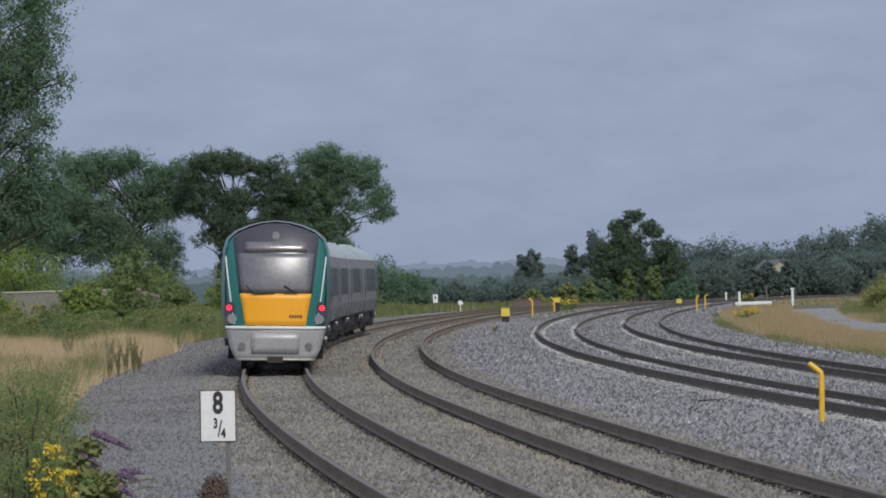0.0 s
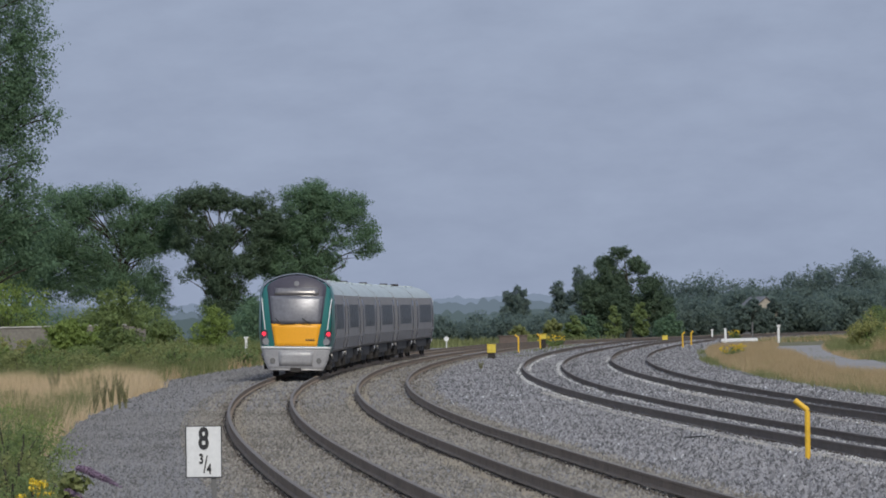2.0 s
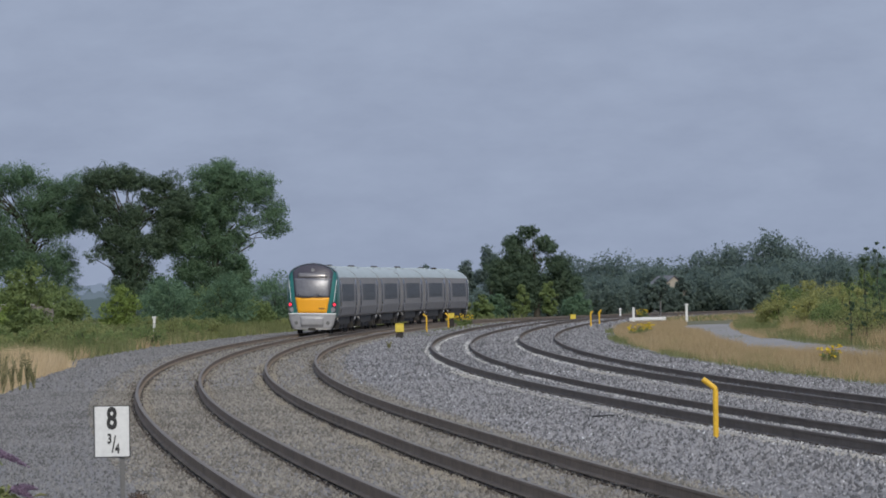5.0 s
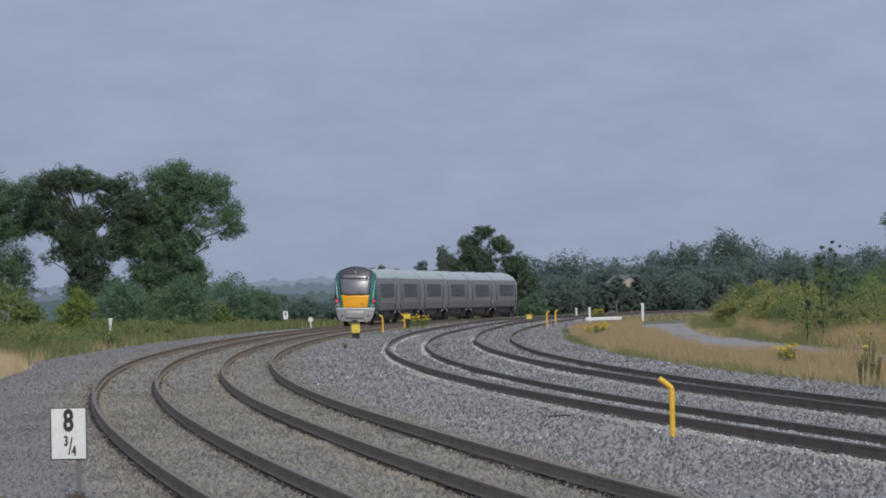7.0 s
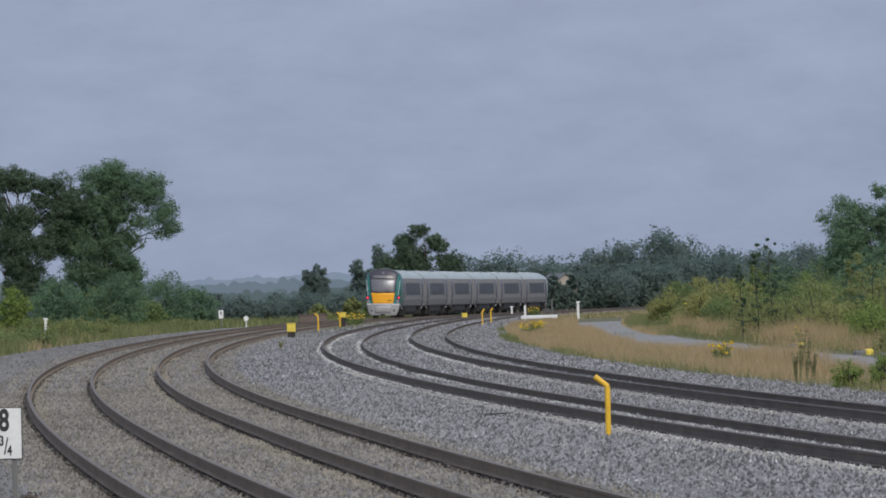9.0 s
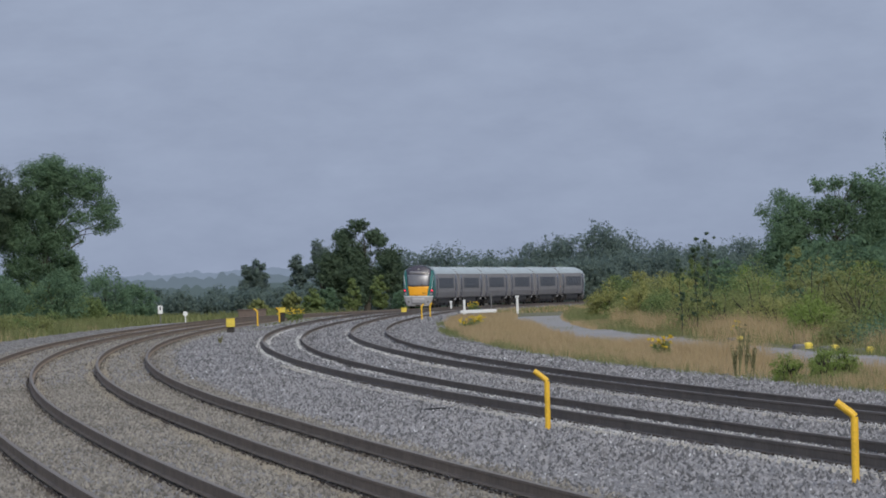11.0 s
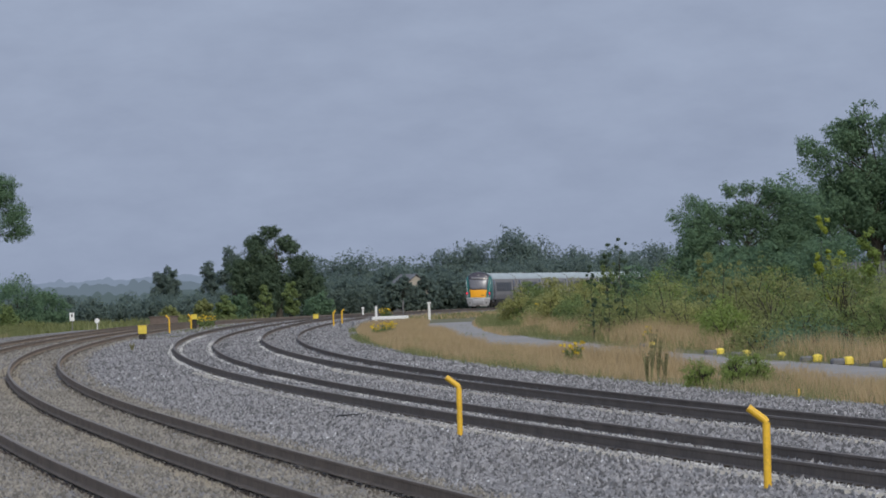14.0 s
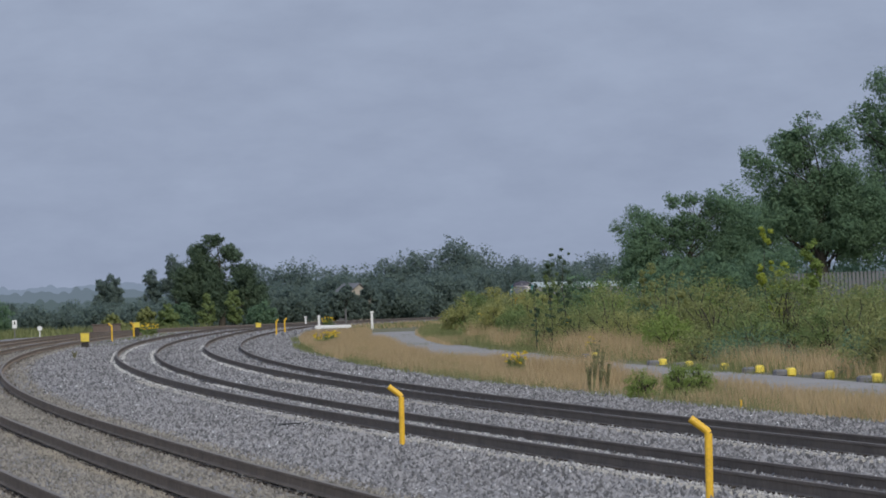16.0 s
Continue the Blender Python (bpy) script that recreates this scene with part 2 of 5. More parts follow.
def add_tube(bm, points, radii, sides=10):
    """A round bar through the points."""
    rings = []
    pts = [Vector(p) for p in points]
    for i, p in enumerate(pts):
        d = (pts[min(i + 1, len(pts) - 1)] - pts[max(i - 1, 0)]).normalized()
        a = d.orthogonal().normalized() if abs(d.z) > 0.9 else d.cross(Vector((0, 0, 1))).normalized()
        b = d.cross(a)
        r = radii[i] if isinstance(radii, (list, tuple)) else radii
        rings.append([bm.verts.new(p + r * (a * math.cos(2 * math.pi * k / sides) + b * math.sin(2 * math.pi * k / sides))) for k in range(sides)])
    for q, w in zip(rings, rings[1:]):
        for k in range(sides):
            bm.faces.new((q[k], q[(k + 1) % sides], w[(k + 1) % sides], w[k]))
    bm.faces.new(rings[0])
    bm.faces.new(rings[-1])
    return bm


def tube(points, radii, sides=10):
    return add_tube(bmesh.new(), points, radii, sides)


def disc(x, y, z, r, width, sides=20):
    """A wheel-like disc whose axle runs along x."""
    return tube([(x - width / 2, y, z), (x + width / 2, y, z)], r, sides)


# ---------------------------------------------------------------- the curve on which all lies
CX, CY, R = 3210.957, 266.979, 3216.028
CANT = 0.05


def dip(y):
    """The line falls gently beyond a crest."""
    return -0.0031 * np.clip(np.sqrt((np.maximum(y, 470) - 470) ** 2 + 45 ** 2) - 70, 0, 560)


def near_fall(y, off):
    """The busy pair sinks a little towards the south."""
    side = np.clip(np.minimum((off + 3.4) / 1.6, (8.0 - off) / 2.4), 0, 1)
    side = side * np.clip(0.55 + 0.3 * (off - 0.9), 0.55, 1)
    return -0.0018 * (np.sqrt(np.clip(137 - y, 0, 70) ** 2 + 25) - 5) * side


def arc(s, off=0.0, z=0.0):
    """The place at s metres along the curve (0 where it runs due north), off metres to its right."""
    a = s / R
    y = CY + (R - off) * math.sin(a)
    return Vector((CX - (R - off) * math.cos(a), y, z + float(dip(y) + near_fall(y, off))))


def s_at(y):
    return R * math.asin((y - CY) / R)


def arc_np(s, off):
    a = s / R
    return CX - (R - off) * np.cos(a), CY + (R - off) * np.sin(a)


TRACKS = [0.0, 3.502, 9.318, 13.012]
LIFTS = [(0.05, 0.035), (0.05, 0.035), (0.10, 0.0), (0.095, -0.015)]   # left and right rail
RAIL_TOP = 0.17
GAUGE = 1.602

rng = np.random.default_rng(7)


# ---------------------------------------------------------------- ground
def build_ground():
    ys = np.concatenate([np.linspace(-60, 60, 7), np.linspace(75, 700, 90), np.linspace(760, 4800, 26)])
    xs = np.concatenate([np.linspace(-2600, -160, 12), np.linspace(-120, 160, 101), np.linspace(200, 2600, 12)])
    gx, gy = np.meshgrid(xs, ys)
    off = R - np.hypot(gx - CX, gy - CY)
    z = -0.06 + 0.0 * gx
    side = np.clip((np.abs(off - 6.5) - 14) / 30, 0, 1)
    z += side * 0.25 * np.sin(gx * 0.11) * np.cos(gy * 0.05)
    z += dip(gy) - 0.25 * np.clip((11 - np.abs(off - 6.5)) / 3, 0, 1)
    z -= np.clip((gy - 1100) / 3000, 0, 1) * 4
    verts = np.stack([gx.ravel(), gy.ravel(), z.ravel()], 1)
    ny, nx = gx.shape
    i = (np.arange(ny - 1)[:, None] * nx + np.arange(nx - 1)[None]).ravel()
    faces = np.stack([i, i + 1, i + nx + 1, i + nx], 1)
    ob = new("ground", mesh_of("ground", verts, faces, M["earth"], True))
    tagged(ob, "rough grassy earth running out to the horizon", "ground", kind="structure")


def strip(name, offs, zs, s0, s1, step, material, label, category, jitter=0.0):
    """A sheet along the curve with the cross-section offs, zs."""
    ss = np.arange(s0, s1 + step, step)
    n = len(offs)
    verts = []
    for s in ss:
        wob = jitter * (noise.noise((s * 0.09, 3.1, 0)) + 0.6 * noise.noise((s * 0.4, 8.1, 0)))
        wob2 = jitter * (noise.noise((s * 0.09, 33.1, 0)) + 0.6 * noise.noise((s * 0.4, 28.1, 0)))
        for k, (o, z) in enumerate(zip(offs, zs)):
            p = arc(s, o + (wob if k < n / 2 else wob2) * (k in (0, n - 1)), z)
            verts.append(p)
    i = (np.arange(len(ss) - 1)[:, None] * n + np.arange(n - 1)[None]).ravel()
    faces = np.stack([i, i + 1, i + n + 1, i + n], 1)
    return tagged(new(name, mesh_of(name, verts, faces, material, True)), label, category, kind="structure")


def stones(name, n, s0, s1, o0, o1, size, material, label, keep=None):
    s = rng.uniform(s0, s1, n)
    o = rng.uniform(o0, o1, n)
    x, y = arc_np(s, o)
    k = (x < 1.0 + 0.114 * y) & (x > -1.5 - 0.058 * y)
    if keep is not None:
        k &= keep(s, o)
    s, o, x, y = s[k], o[k], x[k], y[k]
    n = len(s)
    r = size * rng.uniform(0.45, 1.3, n)
    base = np.array([(1, 0, -0.5), (-0.5, 0.87, -0.5), (-0.5, -0.87, -0.5), (0.1, 0.1, 0.9)])
    v = base[None] * r[:, None, None] * rng.uniform(0.65, 1.35, (n, 4, 1))
    a = rng.uniform(0, 6.283, n)
    t = rng.uniform(-0.6, 0.6, n)
    c, sn = np.cos(a)[:, None], np.sin(a)[:, None]
    vx, vy, vz = v[..., 0] * c - v[..., 1] * sn, v[..., 0] * sn + v[..., 1] * c, v[..., 2]
    ct, st = np.cos(t)[:, None], np.sin(t)[:, None]
    vx, vz = vx * ct - vz * st, vx * st + vz * ct
    bed = bed_height(o) + dip(y) + near_fall(y, o)
    v = np.stack([vx + x[:, None], vy + y[:, None], vz + (bed + r * rng.uniform(-0.35, 0.6, n))[:, None]], 2).reshape(-1, 3)
    f = np.array([(0, 1, 3), (1, 2, 3), (2, 0, 3)])
    f = (f[None] + 4 * np.arange(n)[:, None, None]).reshape(-1, 3)
    return tagged(new(name, mesh_of(name, v, f, material)), label, "ballast", kind="stuff")


BED_O = [-40, -6.2, -4.6, -3.4, -1.5]
BED_Z = [-0.05, -0.05, 0.0, 0.04, 0.05]
for _o, _l in zip(TRACKS, LIFTS):
    BED_O += [_o + d for d in (-1.35, -1.2, -0.95, -0.6, -0.3, 0.3, 0.55, 1.15, 1.3)]
    if _o < 6:                                     # rails standing clear of the ballast
        BED_Z += [0.03, _l[0] - 0.045, _l[0] - 0.045, 0.005, 0.005, 0.0, _l[1] - 0.04, _l[1] - 0.04, 0.025]
    else:                                          # ballast lying a little under the canted rails
        BED_Z += [0.078, 0.046 + _l[0] * 0.38, 0.046 + _l[0] * 0.38, 0.074, 0.064, 0.04, _l[1] + 0.01, _l[1] + 0.01, 0.055]
BED_O += [14.5, 15.2, 16.6, 18, 60]
BED_Z += [0.05, 0.06, 0.0, -0.05, -0.05]


def bed_height(o):
    return np.interp(o, BED_O, BED_Z)


build_ground()
strip("track_bed", BED_O[1:-1], [z - 0.012 for z in BED_Z[1:-1]], s_at(40), s_at(1180), 4, M["gravel"], "grey crushed stone ballast bed of four tracks", "track bed", 0.5)
strip("road", [19.6, 20.4, 23.2, 24.0], [-0.05, -0.01, -0.01, -0.05], s_at(70), s_at(450), 5, M["road"], "pale grey gravel service road beside the railway", "road", 0.25)


# ---------------------------------------------------------------- trees and plants
def leaf_cloud(centres, radii, n, size, squash=0.8, inner=0.55, aim=0.5, tufts=0):
    """Small three-cornered leaf sprays on a heap of balls; tufts: sprays gathered on that many twigs a ball."""
    n = int(n * 1.9)
    centres, radii = np.asarray(centres, float), np.asarray(radii, float)
    w = radii ** 2
    k = rng.choice(len(radii), n, p=w / w.sum())
    if tufts:
        twig = rng.normal(size=(len(radii), tufts, 3))
        twig /= np.linalg.norm(twig, axis=2)[..., None]
        twig *= (inner + (1.0 - inner) * rng.random((len(radii), tufts)) ** 0.6)[..., None]
        e = np.clip(rng.normal(size=(n, 3)), -1.7, 1.7) * 0.19
        d = twig[k, rng.integers(tufts, size=n)] + e
        p = centres[k] + d * radii[k][:, None] * np.array([1, 1, squash])
        d = d * 0.6 + e * 2.6                    # sprays face outwards from their own twig
    else:
        d = rng.normal(size=(n, 3))
        d /= np.linalg.norm(d, axis=1)[:, None]
        rr = radii[k] * (inner + (1.12 - inner) * rng.random(n) ** 0.55)
        p = centres[k] + d * rr[:, None] * np.array([1, 1, squash])
    nrm = d * aim * 1.2 + rng.normal(size=(n, 3)) * 0.36 + np.array([0, 0, 0.35])
    nrm /= np.linalg.norm(nrm, axis=1)[:, None]
    a = np.cross(nrm, rng.normal(size=(n, 3)))
    a /= np.linalg.norm(a, axis=1)[:, None]
    b = np.cross(nrm, a)
    s = (0.78 * size * rng.uniform(0.5, 1.4, n))[:, None]
    a, b = a * s, b * s * 0.78
    v = np.stack([p + a, p - a * 0.6 + b, p - a * 0.6 - b], 1).reshape(-1, 3)
    return v, np.arange(3 * n).reshape(-1, 3)


def branch(bm, start, end, r0, r1, wob=0.08):
    a, b = Vector(start), Vector(end)
    length = (b - a).length
    pts, rad = [], []
    for i in range(5):
        t = i / 4
        j = Vector(rng.normal(size=3)) * wob * length * math.sin(math.pi * t) * 0.6
        pts.append(a.lerp(b, t) + j + Vector((0, 0, 0.12 * length * math.sin(math.pi * t))))
        rad.append(r0 + (r1 - r0) * t)
    add_tube(bm, pts, rad, 4)


def make_tree(x, y, height, spread, leaf, label, n=9000, size=0.28, blobs=34, low=0.25, shape="oak", z=None, group="", name="tree", holes=2, lump=0.2, stem=1.0, lobes=None):
    """Trunk with limbs reaching to the masses of leaves, and an uneven crown with gaps between the masses."""
    base = -0.05 + float(dip(y)) if z is None else z
    height -= base
    ob = thing(name, pose(x, y, base), label, "tree", group)
    half, hz = spread / 2, height * (1 - low) / 2
    zc = height - hz
    if shape == "bush":
        hz, zc = height * 0.62, height * 0.38
    seed = Vector(rng.uniform(-50, 50, 3))
    gaps = [Vector((math.cos(g), math.sin(g), rng.uniform(-0.5, 0.25))).normalized() for g in rng.uniform(math.pi, 2 * math.pi, holes)]
    cs, rs = [], []
    if lobes:
        share = np.array([l[2] * l[3] for l in lobes])
        even = [k for k in range(len(lobes))] * 4
        for k in even + list(rng.choice(len(lobes), max(0, blobs - len(even)), p=share / share.sum())):
            lx, lz, rx, rz = lobes[k]
            d = Vector(rng.normal(size=3)).normalized()
            g = 0.2 + 0.55 * rng.random() ** 0.6
            cs.append(Vector((lx - x + d.x * rx * g, d.y * rx * g, lz - base + d.z * rz * g)))
            rs.append(min(rx, rz) * rng.uniform(0.46, 0.76))
    while len(cs) < blobs:
        d = Vector(rng.normal(size=3)).normalized()
        if shape in ("oak",) and d.z < -0.6:
            continue
        if any(d.dot(g) > 0.93 for g in gaps):
            continue
        k = min(1.0, (0.93 + lump * 1.5 * noise.noise(d * 1.6 + seed)) * (0.3 + 0.7 * rng.random() ** 0.5))
        r = half * (rng.uniform(0.22, 0.38) if shape == "bush" else rng.uniform(0.15, 0.30))
        taper = 1.0
        if shape == "cone":
            taper = 1.0 - 0.55 * max(0.0, d.z) * k
        c = Vector((d.x * (half - r) * k * taper, d.y * (half - r) * k * taper, zc + d.z * (hz - r) * k))
        cs.append(c)
        rs.append(r)
    wide = half if lobes else np.percentile([math.hypot(c.x, c.y) + r for c, r in zip(cs, rs)], 93)
    tall = height if lobes else max(c.z + r * 0.72 for c, r in zip(cs, rs))
    cs = [Vector((c.x * half / wide, c.y * half / wide, c.z * height / tall)) for c in cs]
    rs = [r * 1.12 for r in rs]
    v, f = leaf_cloud(cs, rs, n, size, 0.85, 0.3, 0.8, 18)
    v[:, 2] = np.maximum(v[:, 2], 0.02)
    bm = bmesh.new()
    tr = (0.026 * height + 0.02) * stem
    top = height * (0.85 if shape in ("tall", "cone") else 0.62)
    trunk = [(0, 0, -0.15), (0.015 * height, 0.0, top * 0.35), (-0.01 * height, 0.015 * height, top * 0.7), (0.0, 0.0, top)]
    add_tube(bm, trunk, [tr * 1.35, tr, tr * 0.7, tr * 0.3], 8)
    for c in cs[::4]:
        start = min(top * 0.95, max(height * low * 0.7, c.z - height * 0.22))
        branch(bm, (0, 0, start), c, tr * 0.2, tr * 0.04)
    part("trunk", bm, M["bark"], ob)
    piece("crown", mesh_of("crown", v, f, M[leaf]), ob)
    return ob


def make_bush(x, y, height, spread, leaf, label, n=1500, size=0.14, blobs=9, group="", z=None, category="bush", name="bush"):
    base = -0.05 + float(dip(y)) if z is None else z
    height -= base
    ob = thing(name, pose(x, y, base, 0, 0, rng.uniform(0, 360)), label, category, group)
    cs, rs = [], []
    for i in range(blobs):
        a = i * 2.39996
        d = spread * 0.42 * math.sqrt((i + 0.3) / blobs)
        r = spread * rng.uniform(0.16, 0.27)
        hz = max(r * 0.5, (height - r * 0.75) * (1 - 0.45 * (i / blobs)) * rng.uniform(0.65, 1.0))
        cs.append((d * math.cos(a), d * math.sin(a), hz))
        rs.append(r)
    cs += [(c[0] * 0.9, c[1] * 0.9, c[2] * 0.4) for c in cs]
    rs += list(rs)
    v, f = leaf_cloud(cs, rs, n, size, inner=0.25, aim=0.75, tufts=12)
    v[:, 2] = np.maximum(v[:, 2], 0.0)
    bm = bmesh.new()
    for c in cs[:blobs]:
        branch(bm, (rng.uniform(-0.1, 0.1), rng.uniform(-0.1, 0.1), -0.05), c, 0.03, 0.01)
    part("stem", bm, M["bark"], ob)
    piece("foliage", mesh_of("foliage", v, f, M[leaf]), ob)
    return ob


def blades(name, s, o, h, width, material, label, lean=0.6, z0=-0.06, category="grass"):
    """Upright grass blades, one bent ribbon each."""
    n = len(s)
    x, y = arc_np(s, o)
    a = rng.uniform(0, 6.283, n)
    dx, dy = np.cos(a) * width, np.sin(a) * width
    la = rng.uniform(0, 6.283, n)
    ll = h * lean * rng.uniform(0.2, 1.0, n)
    lx, ly = np.cos(la) * ll, np.sin(la) * ll
    z = dip(y) + z0
    v = np.stack([np.stack([x - dx, y - dy, z], 1), np.stack([x + dx, y + dy, z], 1), np.stack([x + lx, y + ly, z + h], 1)], 1).reshape(-1, 3)
    f = np.arange(3 * n).reshape(-1, 3)
    return tagged(new(name, mesh_of(name, v, f, material)), label, category, kind="stuff")


def patches(u, v, seed):
    """Smooth chance between -1 and 1 over the plan."""
    iu, iv = np.floor(u), np.floor(v)
    fu, fv = u - iu, v - iv
    fu, fv = fu * fu * (3 - 2 * fu), fv * fv * (3 - 2 * fv)

    def at(a, b):
        h = np.sin(a * 127.1 + b * 311.7 + seed * 74.7) * 43758.5453
        return 2 * (h - np.floor(h)) - 1
    return (at(iu, iv) * (1 - fu) + at(iu + 1, iv) * fu) * (1 - fv) + (at(iu, iv + 1) * (1 - fu) + at(iu + 1, iv + 1) * fu) * fv


def grass_field(name, n, s0, s1, o0, o1, h, width, key, label, clump=1.0, z0=-0.06, thresh=-0.2):
    """Blades gathered into tussocks and drifts of uneven height."""
    s, o = rng.uniform(s0, s1, n), rng.uniform(o0, o1, n)
    seed = rng.integers(900)
    v = 0.8 * patches(s * 0.06 * clump, o * 0.5 * clump, seed) + 0.6 * patches(s * 0.35 * clump, o * 1.4 * clump, seed + 1) + 0.4 * patches(s * 1.6, o * 3.1, seed + 2)
    k = v > thresh + rng.uniform(-0.5, 0.5, n)
    s, o, v = s[k], o[k], v[k]
    hh = h * rng.uniform(0.35, 1.12, len(s)) ** 0.8 * (0.74 + 0.34 * np.clip(v, -1, 1))
    return blades(name, s, o, hh, width, M[key], label, z0=z0)


# ---------------------------------------------------------------- railway tracks
def build_track(number, off, lifts, top_material):
    track = thing("railway_track_%d" % number, Matrix(), "broad gauge railway track of flat-bottomed rails curving through ballast", "railway track", "parallel running lines", "structure")
    prof = [(-0.07, 0.0), (0.07, 0.0), (0.07, 0.012), (0.012, 0.03), (0.012, 0.125), (0.036, 0.135), (0.036, 0.168), (-0.036, 0.168),
            (-0.036, 0.135), (-0.012, 0.125), (-0.012, 0.03), (-0.07, 0.012)]
    ss = np.concatenate([np.arange(s_at(45), s_at(420), 2.5), np.arange(s_at(420), s_at(1170), 6)])
    for side in (-1, 1):
        lift = lifts[0] if side < 0 else lifts[1]
        verts = []
        for s in ss:
            for px, pz in prof:
                verts.append(arc(s, off + side * GAUGE / 2 + px, pz + lift))
        n = len(prof)
        faces = []
        for i in range(len(ss) - 1):
            for k in range(n):
                faces.append((i * n + k, i * n + (k + 1) % n, (i + 1) * n + (k + 1) % n, (i + 1) * n + k))
        me = mesh_of("rail", verts, faces, M["rust"] if number < 3 else M["rust_dark"])
        me.materials.append(top_material)
        idx = np.zeros(len(faces), dtype=np.int32)
        idx[6::n] = 1
        me.polygons.foreach_set("material_index", idx)
        piece("rail", me, track, "rust-sided steel rail with a worn running surface")
    return track


TOPS = ["railtop", "railtop", "raildull", "raildull"]
RAILWAY = [build_track(i + 1, o, LIFTS[i], M[TOPS[i]]) for i, o in enumerate(TRACKS)]


# ---------------------------------------------------------------- the train
CAR, PITCH = 22.5, 23.1
SECTION = [(1.20, 0.90), (1.33, 1.0), (1.42, 1.45), (1.42, 2.1), (1.375, 2.75), (1.30, 3.10), (1.16, 3.30), (0.92, 3.48), (0.6, 3.62), (0.3, 3.69), (0.0, 3.71)]
DOME = [(1.20, 0.90), (1.33, 1.0), (1.42, 1.45), (1.44, 2.1), (1.44, 2.75), (1.42, 3.14), (1.33, 3.45), (1.09, 3.655), (0.74, 3.80), (0.4, 3.885), (0.0, 3.93)]


def section_x(z):
    zs = [p[1] for p in SECTION]
    return float(np.interp(z, zs, [p[0] for p in SECTION]))


def nose_y(x, z):
    """The curved face of the driving end, at the car's rear."""
    return -CAR / 2 + 0.30 * (abs(x) / 1.3) ** 2.2 + 0.17 * max(0.0, z - 1.9) ** 2 + 0.03 * max(0.0, 1.2 - z)


def face_panel(name, outline, material, parent, proud, label="", nx=12, nz=8, smooth=True):
    """A panel on the driving end between z0 and z1; outline: rows of (z, half width)."""
    bm = bmesh.new()
    zs = [p[0] for p in outline]
    ws = [p[1] for p in outline]
    front, back = [], []
    for j in range(nz + 1):
        z = zs[0] + (zs[-1] - zs[0]) * j / nz
        w = float(np.interp(z, zs, ws))
        fr, bk = [], []
        for i in range(nx + 1):
            x = -w + 2 * w * i / nx
            y = nose_y(x, z)
            fr.append(bm.verts.new((x, y - proud, z)))
            bk.append(bm.verts.new((x, y + 0.03, z)))
        front.append(fr)
        back.append(bk)
    for j in range(nz):
        for i in range(nx):
            bm.faces.new((front[j][i], front[j][i + 1], front[j + 1][i + 1], front[j + 1][i]))
    for j in range(nz):
        for i in (0, nx):
            bm.faces.new((front[j][i], front[j + 1][i], back[j + 1][i], back[j][i]))
    for i in range(nx):
        for j in (0, nz):
            bm.faces.new((front[j][i], front[j][i + 1], back[j][i + 1], back[j][i]))
    return part(name, bm, material, parent, label, smooth=True)


def side_panel(bm, side, y0, y1, z0, z1, proud, steps=4):
    rows = []
    for j in range(steps + 1):
        z = z0 + (z1 - z0) * j / steps
        x = side * (section_x(z) + proud)
        rows.append((bm.verts.new((x, y0, z)), bm.verts.new((x, y1, z)), bm.verts.new((x - side * (proud + 0.03), y0, z)), bm.verts.new((x - side * (proud + 0.03), y1, z))))
    for a, b in zip(rows, rows[1:]):
        bm.faces.new((a[0], a[1], b[1], b[0]))
        bm.faces.new((a[0], b[0], b[2], a[2]))
        bm.faces.new((a[1], a[3], b[3], b[1]))
    bm.faces.new((rows[0][0], rows[0][2], rows[0][3], rows[0][1]))
    bm.faces.new((rows[-1][0], rows[-1][1], rows[-1][3], rows[-1][2]))
    return bm


def build_bogie(car, y, flip):
    b = part("bogie", box(-1.05, 1.05, y - 1.75, y + 1.75, 0.42, 0.62), M["black"], car, "dark grimy two-axle bogie frame")
    for side in (-1, 1):
        for dy in (-1.2, 1.2):
            w = part("wheel", disc(side * 0.83, y + dy, 0.43, 0.43, 0.13, 22), M["black"], b)
            part("axle_box", box(side * 1.12 - 0.12, side * 1.12 + 0.12, y + dy - 0.18, y + dy + 0.18, 0.28, 0.6), M["black"], b)
        part("air_spring", tube([(side * 1.08, y, 0.6), (side * 1.08, y, 0.86)], 0.27, 14), M["rubber"], b)
        # pale bar added to give the small highlight above each bogie
        part("highlight_bar", tube([(side * 1.3, y + flip * 0.9, 0.74), (side * 1.3, y + flip * 1.9, 0.84)], 0.05, 8), M["strip"], b, "pale metal bar giving a highlight above the bogie")
    return b


